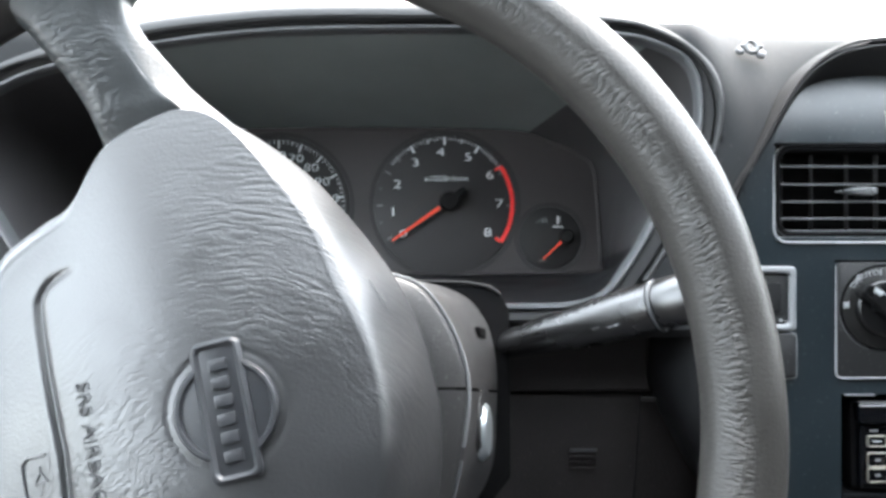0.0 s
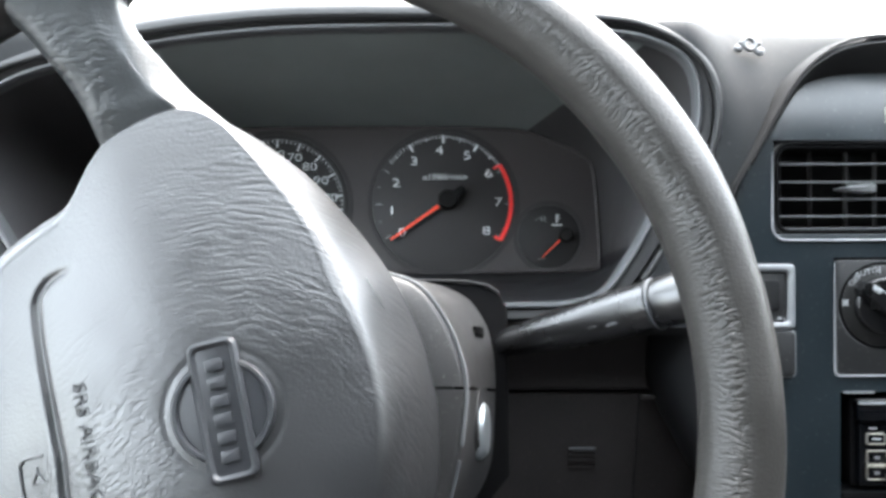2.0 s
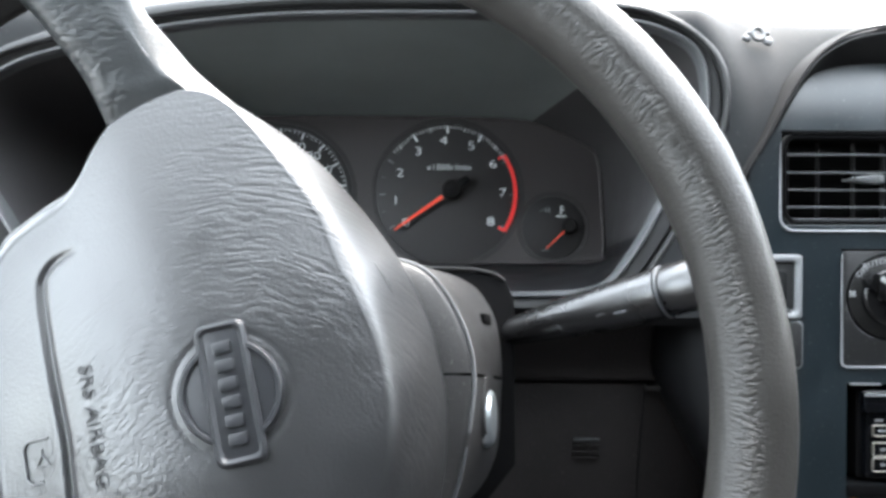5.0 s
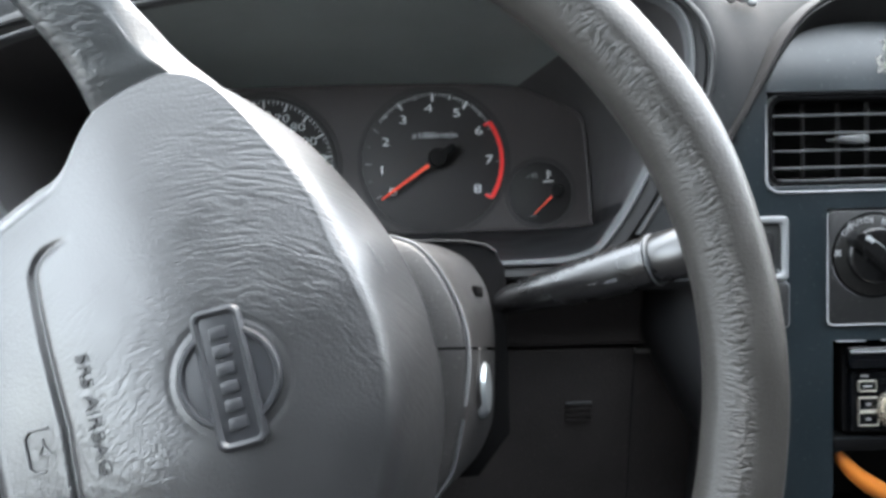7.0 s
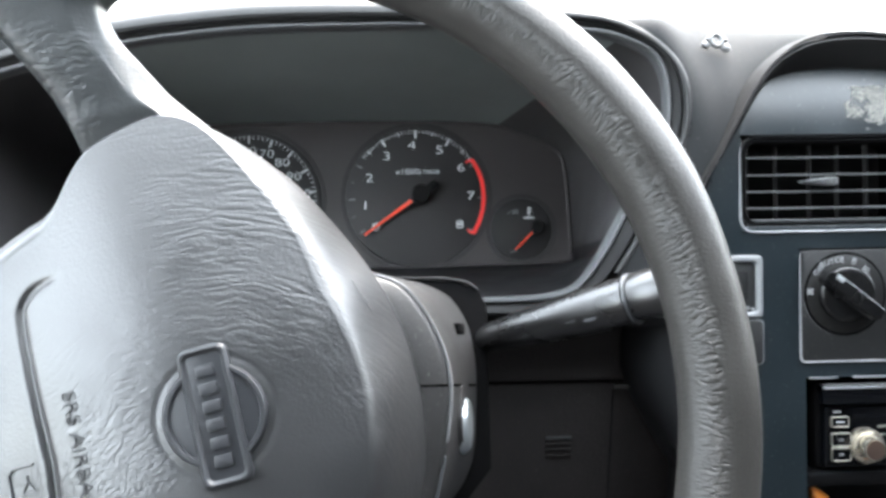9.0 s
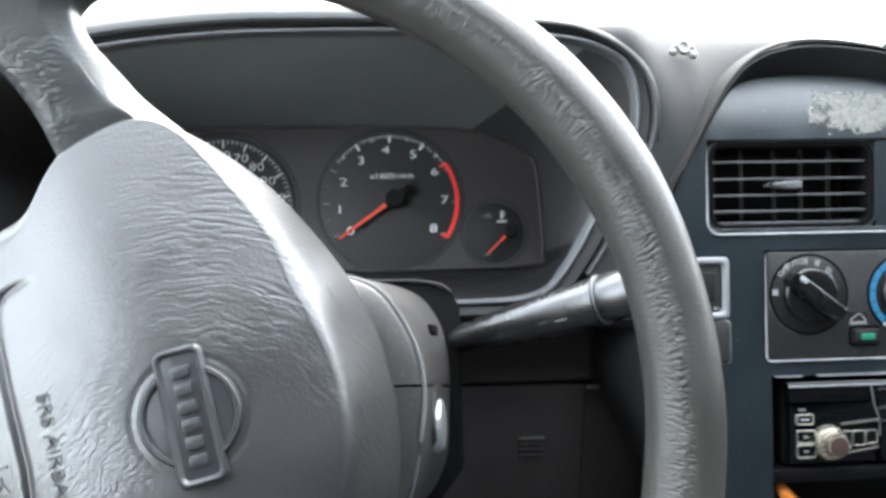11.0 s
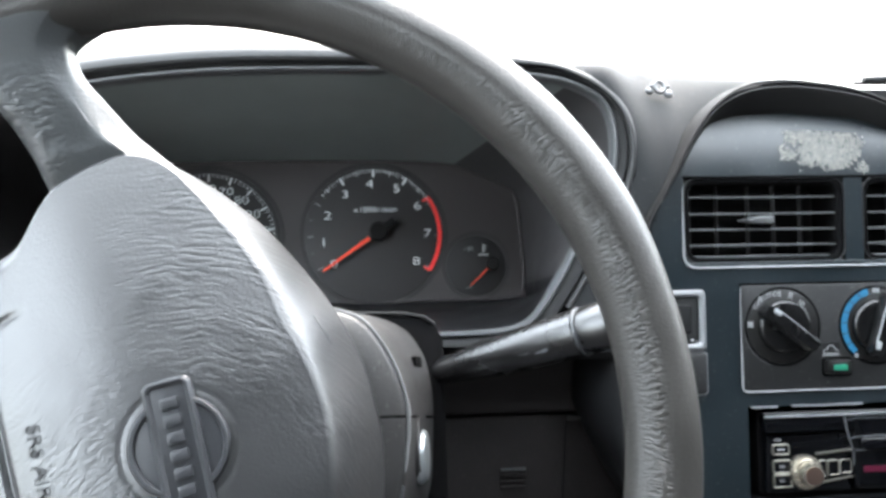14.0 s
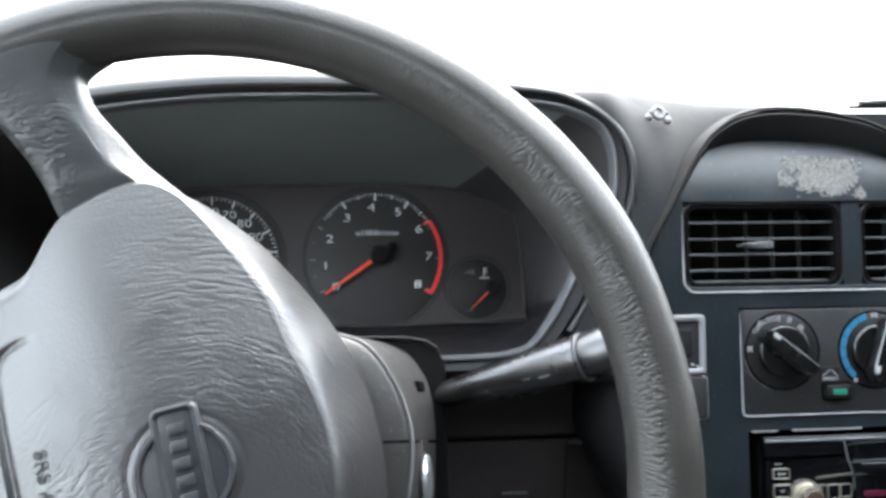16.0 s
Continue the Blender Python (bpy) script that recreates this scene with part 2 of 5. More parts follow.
def join(*meshes):
    verts, faces = [], []
    for v, f in meshes:
        k = len(verts)
        verts += list(v)
        faces += [tuple(i + k for i in q) for q in f]
    return verts, faces


def moved(data, m):
    return [tuple(m @ Vector(v)) for v in data[0]], data[1]


def loft(rings, closed=True, caps=(True, True)):
    n = len(rings[0])
    verts = [tuple(p) for r in rings for p in r]
    faces = []
    for i in range(len(rings) - 1):
        for j in range(n if closed else n - 1):
            a, b = i * n + j, i * n + (j + 1) % n
            faces.append((a, b, b + n, a + n))
    if closed and caps[0]:
        faces.append(tuple(range(n))[::-1])
    if closed and caps[1]:
        faces.append(tuple(range((len(rings) - 1) * n, len(rings) * n)))
    return verts, faces


def shrink(outline, d):
    """Moves a counter-clockwise outline inward by d."""
    p = np.array(outline, float)
    e = np.roll(p, -1, 0) - np.roll(p, 1, 0)
    e /= np.maximum(np.linalg.norm(e, axis=1), 1e-9)[:, None]
    return p + d * np.stack([-e[:, 1], e[:, 0]], 1)


def at_z(outline, z):
    return [(x, y, z) for x, y in outline]


def rrect(x0, x1, y0, y1, r, k=5):
    pts = []
    for cx, cy, a in ((x1 - r, y1 - r, 0), (x0 + r, y1 - r, 90), (x0 + r, y0 + r, 180), (x1 - r, y0 + r, 270)):
        for i in range(k + 1):
            t = radians(a + 90 * i / k)
            pts.append((cx + r * math.cos(t), cy + r * math.sin(t)))
    return pts


def circle(cx, cy, r, n=48):
    return [(cx + r * math.cos(2 * math.pi * i / n), cy + r * math.sin(2 * math.pi * i / n)) for i in range(n)]


def slab(outline, z0, z1, bev=0.0008):
    return loft([at_z(outline, z0), at_z(outline, z1 - bev), at_z(shrink(outline, bev * 0.3), z1 - bev * 0.3), at_z(shrink(outline, bev), z1)])


def ringslab(outer, inner, z0, z1, bev=0.0006):
    rings = [at_z(outer, z0), at_z(outer, z1 - bev), at_z(shrink(outer, bev), z1), at_z(shrink(inner, -bev), z1), at_z(inner, z1 - bev), at_z(inner, z0)]
    return loft(rings + rings[:1], caps=(False, False))


def box(x0, x1, y0, y1, z0, z1, r=0.001, bev=0.0005):
    return slab(rrect(x0, x1, y0, y1, min(r, (x1 - x0) * 0.45, (y1 - y0) * 0.45), 3), z0, z1, bev)


def lathe(profile, n=40, at=(0, 0)):
    return loft([at_z(circle(*at, max(r, 1e-5), n), z) for r, z in profile])


def tube(path, radius, n=12, flat=1.0):
    """A round bar along a path; radius: one number or one for each point."""
    p = [Vector(q) for q in path]
    rings = []
    for i, c in enumerate(p):
        d = (p[min(i + 1, len(p) - 1)] - p[max(i - 1, 0)]).normalized()
        side = d.cross(Vector((0, 0, 1)) if abs(d.z) < 0.9 else Vector((0, 1, 0))).normalized()
        up = side.cross(d)
        r = radius[i] if isinstance(radius, (list, tuple)) else radius
        rings.append([c + r * (math.cos(2 * math.pi * k / n) * side + flat * math.sin(2 * math.pi * k / n) * up) for k in range(n)])
    return loft(rings)


def smooth(points, steps=8, closed=False):
    """A Catmull-Rom curve through the points."""
    p = np.array(points, float)
    n = len(p)
    out = []
    for i in range(n if closed else n - 1):
        q = [p[(i + k) % n] if closed else p[min(max(i + k, 0), n - 1)] for k in (-1, 0, 1, 2)]
        for s in range(steps):
            t = s / steps
            out.append(0.5 * (2 * q[1] + (q[2] - q[0]) * t + (2 * q[0] - 5 * q[1] + 4 * q[2] - q[3]) * t * t + (3 * q[1] - q[0] - 3 * q[2] + q[3]) * t**3))
    if not closed:
        out.append(p[-1])
    return np.array(out)


def even(points, n, closed=True):
    """n points at even steps along a line."""
    p = np.array(points, float)
    if closed:
        p = np.vstack([p, p[:1]])
    s = np.r_[0, np.cumsum(np.linalg.norm(np.diff(p, axis=0), axis=1))]
    want = np.linspace(0, s[-1], n + 1)[:-1] if closed else np.linspace(0, s[-1], n)
    return np.stack([np.interp(want, s, p[:, k]) for k in range(p.shape[1])], 1)


def mirrored(half, mid=0.0):
    """A closed outline from its right half, given from the top to the bottom on the line x = mid; counter-clockwise."""
    half = [(mid + x, y) for x, y in half]
    left = [(2 * mid - x, y) for x, y in half]
    return left + half[::-1][1:-1] if half[0][0] == mid else left + half[::-1]


def lettering(name, body, size, x, y, z, mat, parent, turn=0.0, wide=1.0, depth=0.00015, thin=0.0, space=1.0):
    cu = bpy.data.curves.new(name, "FONT")
    cu.body, cu.size, cu.extrude = body, size, depth
    cu.align_x, cu.align_y = "CENTER", "CENTER"
    cu.resolution_u = 3
    cu.offset, cu.space_character = -thin, space
    tmp = bpy.data.objects.new(name, cu)
    scene.collection.objects.link(tmp)
    me = bpy.data.meshes.new_from_object(tmp.evaluated_get(bpy.context.evaluated_depsgraph_get()))
    bpy.data.objects.remove(tmp)
    bpy.data.curves.remove(cu)
    me.materials.clear()
    me.transform(pose(x, y, z, 0, 0, turn) @ Matrix.Diagonal((wide, 1, 1, 1)))
    return part(name, me, mat, parent)


# ---- planes of the place ----
STACK = frame_matrix((0.219, 0.417, 0.8205), math.atan(0.265))
CLUSTER = frame_matrix((-0.0003, 0.5960, 0.8787), math.atan(0.346))
WHEEL = frame_matrix((-0.0750, 0.2524, 0.8758), radians(25.36), radians(-0.88))
TO_STACK = STACK.inverted()

# ---- shell of the cabin ----
def structure(name, data, mat, label, category):
    return tagged(part(name, data, mat, None), label, category, kind="structure")


def plate(p, q, thick, axis):
    """A flat wall between two corners, thick along one axis."""
    lo, hi = [min(a, b) for a, b in zip(p, q)], [max(a, b) for a, b in zip(p, q)]
    hi[axis] = lo[axis] + thick
    v = [(x, y, z) for x in (lo[0], hi[0]) for y in (lo[1], hi[1]) for z in (lo[2], hi[2])]
    return v, [(0, 1, 3, 2), (4, 6, 7, 5), (0, 4, 5, 1), (2, 3, 7, 6), (0, 2, 6, 4), (1, 5, 7, 3)]


structure("ground", ([(-3000, -3000, -0.6), (3000, -3000, -0.6), (3000, 3000, -0.6), (-3000, 3000, -0.6)], [(0, 1, 2, 3)]), GROUND,
          "pale concrete yard under an overcast sky", "ground")
structure("floor", plate((-0.62, -1.1, 0.30), (1.02, 1.0, 0.30), 0.03, 2), CARPET, "dark carpeted cabin floor", "floor")
structure("wall_front", plate((-0.62, 0.97, 0.33), (1.02, 0.97, 0.975), 0.03, 1), BLACK, "plain dark bulkhead behind the dashboard", "wall")
# unseen left wall: pale as a reflector, closed at the rear against light
structure("wall_left", join(plate((-0.65, -1.1, 0.30), (-0.65, 1.0, 0.86), 0.03, 0), plate((-0.65, 0.62, 0.86), (-0.65, 1.0, 0.93), 0.03, 0), plate((-0.65, -1.1, 0.86), (-0.65, -0.46, 1.47), 0.03, 0), plate((-0.65, -1.1, 1.47), (-0.65, -0.08, 1.5), 0.03, 0)), PALEBOUNCE,
          "unseen pale wall on the driver's side that bounces light, with open window", "wall")
# unseen right and rear walls, added to keep light off the controls
structure("wall_right", join(plate((1.02, -1.1, 0.30), (1.02, 1.0, 0.93), 0.03, 0), plate((1.02, -1.1, 0.93), (1.02, 0.40, 1.5), 0.03, 0)), DOOR,
          "unseen grey wall on the passenger's side that blocks light, with open window", "wall")
structure("wall_back", plate((-0.62, -1.13, 0.30), (1.02, -1.13, 1.5), 0.03, 1), DOOR, "unseen plain dark rear wall that keeps light out", "wall")
# unseen ceiling; its front edge sets how much sky reaches the wheel
structure("ceiling", plate((-0.65, -1.13, 1.5), (1.05, -0.08, 1.5), 0.04, 2), CLOTH, "unseen grey cloth headliner, toned and cut to shape the light", "ceiling")


def pillar(x):
    return tube([(x, 0.98, 0.93), (x * 0.97 + 0.006, 0.50, 1.23), (x * 0.94 + 0.012, -0.09, 1.53)], 0.035, 10)


structure("pillar_left", pillar(-0.62), DOOR, "grey windscreen pillar", "pillar")
structure("pillar_right", pillar(1.02), DOOR, "grey windscreen pillar", "pillar")

# ---- dashboard ----
MID = -0.279  # middle of the instrument hood, along the stack plane
HOOD_RIGHT = [(0.060, 0.1955), (0.120, 0.1947), (0.159, 0.1928), (0.1755, 0.1888), (0.192, 0.1808), (0.2035, 0.1705), (0.2095, 0.1600), (0.2120, 0.1475), (0.2118, 0.1380), (0.2085, 0.1225), (0.198, 0.0965),
              (0.1825, 0.0690), (0.168, 0.0473), (0.154, 0.0335), (0.135, 0.0280), (0.060, 0.0266), (0, 0.0264)]
HOOD_LEFT = [(-0.060, 0.0266), (-0.135, 0.0280), (-0.154, 0.0335), (-0.176, 0.0473), (-0.1925, 0.0690), (-0.209, 0.0965), (-0.2185, 0.1180), (-0.2200, 0.1360), (-0.209, 0.1530), (-0.1862, 0.1659), (-0.1626, 0.1734), (-0.1046, 0.1866), (-0.0606, 0.1923),
             (-0.0135, 0.1954)]
LINE_RIGHT = [(0.0682, 0.1917), (0.120, 0.1905), (0.1624, 0.1872), (0.180, 0.1826), (0.194, 0.1755), (0.2005, 0.1660), (0.2030, 0.1550), (0.2034, 0.1450), (0.2025, 0.1350), (0.198, 0.1195), (0.188, 0.1010),
              (0.1773, 0.0831), (0.1696, 0.0689), (0.158, 0.0512), (0.1477, 0.0410), (0.1337, 0.0370), (0.115, 0.0358), (0.060, 0.0355), (0, 0.0354)]
LINE_LEFT = [(-0.060, 0.0355), (-0.115, 0.0358), (-0.1337, 0.0370), (-0.1477, 0.0410), (-0.166, 0.0512), (-0.1796, 0.0689), (-0.1883, 0.0831), (-0.200, 0.1010), (-0.2095, 0.1180), (-0.2120, 0.1330), (-0.2035, 0.1480), (-0.1862, 0.1590), (-0.1626, 0.1686), (-0.1046, 0.1818),
             (-0.0606, 0.1879), (-0.0135, 0.1910)]


def around(right, left):
    """A closed counter-clockwise outline from its two sides, both given clockwise."""
    return even(smooth([(MID + x, y) for x, y in right + left], 6, True)[::-1], 260)


HOOD, HOOD_LINE = around(HOOD_RIGHT, HOOD_LEFT), around(LINE_RIGHT, LINE_LEFT)
ARCH = smooth([(-0.056, 0.000), (-0.060, 0.050), (-0.0635, 0.0900), (-0.0465, 0.1224), (-0.0256, 0.1584), (-0.0089, 0.1740), (0.0093, 0.1810), (0.0348, 0.1825),
               (0.0713, 0.1775), (0.0961, 0.1690), (0.140, 0.150), (0.180, 0.122), (0.200, 0.080), (0.205, 0.000)], 8)


def inside(u, v, outline):
    hit = False
    n = len(outline)
    for i in range(n):
        (x0, y0), (x1, y1) = outline[i], outline[(i + 1) % n]
        if (y0 > v) != (y1 > v) and u < x0 + (v - y0) * (x1 - x0) / (y1 - y0):
            hit = not hit
    return hit


def bump01(x, a, b, c, d):
    """0 below a, 1 from b to c, 0 past d."""
    t = min(max((x - a) / (b - a), 0), 1) * min(max((d - x) / (d - c), 0), 1)
    return t * t * (3 - 2 * t)


def top_height(u):
    """Height of the dashboard's top along its width."""
    stack_z = 0.8215 + 0.9666 * float(np.interp(u, (0.0, 0.0348, 0.0713, 0.0961, 0.14, 0.20, 0.8), (0.182, 0.1835, 0.1785, 0.170, 0.154, 0.143, 0.138)))
    k = bump01(u, -0.060, 0.020, 2.0, 3.0)
    return 1.0075 * (1 - k) + k * stack_z


def dash_rows():
    us = np.r_[np.linspace(-0.82, -0.50, 18), np.arange(-0.497, 0.235, 0.003), np.linspace(0.24, 0.80, 24)]
    cols = []
    for u in us:
        zt = top_height(u)
        vt = (zt - 0.8205) / 0.9666
        soft = 0.102 - 0.088 * bump01(u, -0.53, -0.46, -0.085, -0.042) - 0.078 * bump01(u, -0.030, 0.030, 0.20, 0.25)
        corner = STACK @ Vector((u, vt, 0))
        low = STACK @ Vector((u, vt - soft, 0))
        back = corner + Vector((0, soft, 0))
        v0 = 0.024
        foot = STACK @ Vector((u, v0, 0))
        col = [foot + Vector((0, 0.045, -0.012)), foot + Vector((0, 0.02, -0.010)), foot + Vector((0, 0.004, -0.006))]
        n = 54
        col += [foot.lerp(low, i / n) for i in range(n)]
        for i in range(22):
            t = i / 22
            col.append((1 - t) ** 2 * low + 2 * t * (1 - t) * corner + t * t * back)
        for y in np.linspace(back.y, 0.97, 12):
            col.append(Vector((corner.x, y, zt - 0.004 * (y - back.y) / 0.4)))
        cols.append(col)
    return us, cols


def dash_skin():
    us, cols = dash_rows()
    verts = [tuple(p) for c in cols for p in c]
    m = len(cols[0])
    hood = shrink(HOOD, -0.002)
    arch = shrink(np.vstack([ARCH, [(0.205, -0.4), (-0.056, -0.4)]])[::-1], 0.0045)
    faces = []
    for i in range(len(cols) - 1):
        for j in range(m - 1):
            c = (cols[i][j] + cols[i + 1][j + 1]) / 2
            q = TO_STACK @ c
            if j < m - 13 and (inside(q.x, q.y, hood) or inside(q.x, q.y, arch)):
                continue
            faces.append((i * m + j, (i + 1) * m + j, (i + 1) * m + j + 1, i * m + j + 1))
    return verts, faces


dashboard = thing("dashboard", Matrix(), "grey grained plastic dashboard with hooded instrument opening", "dashboard")
part("top_pad", dash_skin(), DASH, dashboard)


def along(outline, h):
    return [STACK @ Vector((x, y, h)) for x, y in outline]


def sector(rings, keep):
    """A loft of closed rings, of which only those columns stay whose first point keep() accepts."""
    v, f = loft(rings, caps=(False, False))
    n = len(rings[0])
    return v, [q for q in f if keep(TO_STACK @ Vector(v[q[0] % n]))]


def by_angle(outline, n, centre):
    """n points of an outline at even angles round a centre."""
    p = np.array(outline) - centre
    a = np.unwrap(np.arctan2(p[:, 1], p[:, 0]))
    p, a = np.vstack([p, p[:1]]), np.r_[a, a[0] + 2 * math.pi]
    p, a = np.vstack([p[:-1], p]), np.r_[a[:-1] - 2 * math.pi, a]
    want = np.linspace(0, 2 * math.pi, n, endpoint=False) + a[len(outline)] // (2 * math.pi) * 2 * math.pi
    want = np.where(want > a[-1], want - 2 * math.pi, want)
    return np.stack([np.interp(want, a, p[:, k]) for k in (0, 1)], 1) + centre


HOOD_MID = np.array((MID, 0.11))
OUTER, INNER = by_angle(HOOD, 300, HOOD_MID), by_angle(HOOD_LINE, 300, HOOD_MID)
# the edge stands proud along the top and lies flush with the skin at the sides
PROUD = np.array([0.42 + 0.58 * bump01(u - MID, -0.20, -0.13, 0.10, 0.165) * bump01(v, 0.12, 0.16, 2, 3) for u, v in OUTER])


def edge_ring(d, h):
    p = shrink(OUTER, 1.0) - OUTER
    return [STACK @ Vector((*(q + w * d * k), h * k)) for q, w, k in zip(OUTER, p, PROUD)]


part("hood_edge", sector([edge_ring(d, h) for d, h in ((-0.0100, -0.012), (-0.0085, -0.003), (-0.0060, 0.0008), (-0.0035, 0.0024), (-0.001, 0.0026), (0.0006, 0.0012), (0.0010, -0.003), (0.0012, -0.010))],
     lambda p: p.y > 0.045), EDGE, dashboard, "rounded grey edge of the hood")
band = [[STACK @ Vector((*(a + (b - a) * s), h)) for a, b in zip(shrink(OUTER, -0.001), INNER)] for s, h in ((0.0, -0.0075), (0.14, -0.0075), (0.20, -0.0040), (0.30, -0.0030), (0.85, -0.0046), (1.0, -0.0060))]
part("hood_band", loft(band, caps=(False, False)), BAND, dashboard, "dark grey band inside the hood edge")
part("hood_bezel", loft([along(shrink(INNER, d), h) for d, h in ((-0.0015, -0.0060), (-0.0013, -0.0040), (-0.0006, -0.0026), (0.0004, -0.0024), (0.0013, -0.0036), (0.0018, -0.0080), (0.0021, -0.014))], caps=(False, False)), LIP, dashboard,
     "thin light inner edge of the hood")
FACE_HALF = [(0, 0.0580), (0.110, 0.0560), (0.142, 0.0480), (0.166, 0.0370), (0.175, 0.0240), (0.1785, -0.0300), (0.1775, -0.0440), (0.166, -0.0510), (0, -0.0520)]
FACE_LINE = even(smooth(mirrored(FACE_HALF, -0.0607), 8, True), 220)


lip_in = by_angle(shrink(INNER, 0.0020), 240, HOOD_MID)
face_in = by_angle(shrink(FACE_LINE, -0.001), 240, np.array((-0.0607, 0.003)))
mouth = [STACK @ Vector((x, y, -0.012)) for x, y in lip_in]
rear = [CLUSTER @ Vector((x, y, -0.004)) for x, y in face_in]
tunnel = []
for k in range(9):
    s = k / 8
    e = s * s * (3 - 2 * s) * 0.4 + s * 0.6
    tunnel.append([a.lerp(b, e) for a, b in zip(mouth, rear)])
# one lining in two tones: light above and shade at the sides are painted
part("hood_lining", sector(tunnel, lambda p: p.y >= (0.1815 if p.x > MID else 0.175)), HOODIN, dashboard, "top of the hood lining, its light put into a paler colour")
part("hood_cheek", sector(tunnel, lambda p: 0.068 <= p.y < (0.1815 if p.x > MID else 0.175)), CHEEKSHADE, dashboard, "side of the hood lining, its shade put into a darker colour")
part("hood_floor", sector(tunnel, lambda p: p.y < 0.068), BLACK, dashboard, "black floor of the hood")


def knee_outline(z0, z1):
    """Front outline of a knee panel between two heights; its right end follows the sweep of the console."""
    edge = smooth([(0.1225, 0.845), (0.1218, 0.820), (0.1245, 0.795), (0.148, 0.753), (0.176, 0.700), (0.20, 0.62), (0.21, 0.50)], 6)
    zs = np.linspace(z1, z0, 14)
    right = [(float(np.interp(-z, -edge[:, 1], edge[:, 0])), z) for z in zs]
    return [(-0.50, z1), (-0.50, z0)] + right[::-1]


def knee(z0, z1, y, bev=0.002):
    o = knee_outline(z0, z1)
    turn = lambda ring, d: [(x, y + d, z) for x, z in ring]
    return loft([turn(o, 0.02), turn(o, bev), turn(shrink(o, bev * 0.4), bev * 0.3), turn(shrink(o, bev), 0)])


part("knee_panel", knee(0.7935, 0.846, 0.450), KNEE, dashboard, "black knee panel")
lower = part("lower_panel", knee(0.46, 0.7915, 0.4525), KNEE, dashboard, "black lower panel with slots")
for k, z in enumerate((0.7545, 0.7505, 0.7465, 0.7425)):
    part("slot_rib", join(box(0.0775, 0.0940, z - 0.0006, z + 0.0010, 0, 0.0018, 0.0008, 0.0005)), COLLAR if k == 0 else KNEE, lower,
         m=Matrix.Translation((0, 0.4525, 0)) @ Matrix.Rotation(radians(90), 4, "X"))
part("panel_seam", plate((0.1180, 0.4518, 0.60), (0.1192, 0.4522, 0.7915), 0.001, 1), BLACK, lower)
part("corner_clip", moved(box(0.1185, 0.1275, 0.7890, 0.7920, 0, 0.004, 0.001), Matrix.Translation((0, 0.451, 0)) @ Matrix.Rotation(radians(90), 4, "X")), SHROUD, dashboard)

# dark curved flank between the knee panels and the centre panel
flank = []
for z in np.linspace(0.845, 0.45, 26):
    e = smooth([(0.1225, 0.845), (0.1218, 0.820), (0.1245, 0.795), (0.148, 0.753), (0.176, 0.700), (0.20, 0.62), (0.21, 0.50)], 6)
    xl = float(np.interp(-z, -e[:, 1], e[:, 0])) - 0.004
    front = STACK @ Vector((-0.056, (z - 0.8205) / 0.9666, -0.002))
    a, c = Vector((xl, 0.470, z)), front
    b = Vector((xl + 0.006, c.y + 0.006, z))
    if xl > c.x - 0.01:
        b = Vector((c.x - 0.004, 0.452, z))
        a = Vector((c.x - 0.01, 0.475, z))
    flank.append([(1 - t) ** 2 * a + 2 * t * (1 - t) * b + t * t * c for t in np.linspace(0, 1, 14)])
part("console_flank", loft(flank, closed=False), FLANK, dashboard, "black curved flank of the centre console")

# ---- centre panel ----
centre = thing("centre_panel", STACK, "blue-black plastic centre panel under an arched dashboard lip", "centre panel")
arch_in = smooth([(-0.0535, 0.000), (-0.0555, 0.050), (-0.0580, 0.0900), (-0.0405, 0.1240), (-0.0210, 0.1530), (-0.0080, 0.1610), (0.0086, 0.1645), (0.034, 0.1655),
                  (0.0706, 0.1625), (0.0961, 0.1550), (0.135, 0.136), (0.172, 0.110), (0.190, 0.075), (0.195, 0.000)], 8)
n_arch = 90
A, B = even(ARCH, n_arch, False), even(arch_in, n_arch, False)
up = [(0.0, -0.010), (0.08, 0.004), (0.22, 0.007), (0.4, 0.004), (0.75, -0.004), (1.0, -0.010)]
part("lip", loft([[(*(A[i] * (1 - s) + B[i] * s), h) for i in range(n_arch)] for s, h in up], closed=False), LIPSHADE, centre, "dark rounded lip over the panel")
part("lip_cap", loft([[(*(A[i] + (A[i] - B[i]) * s), h) for i in range(n_arch)] for s, h in ((0.20, -0.014), (0.16, 0.0), (0.07, 0.0058), (-0.05, 0.0064))], closed=False), SOFTBLACK, centre,
     "black rounded edge of the dashboard lip")


def lean_back(y):
    """The panel curves away under the lip."""
    return -5.0 * max(0.0, y - 0.121) ** 2


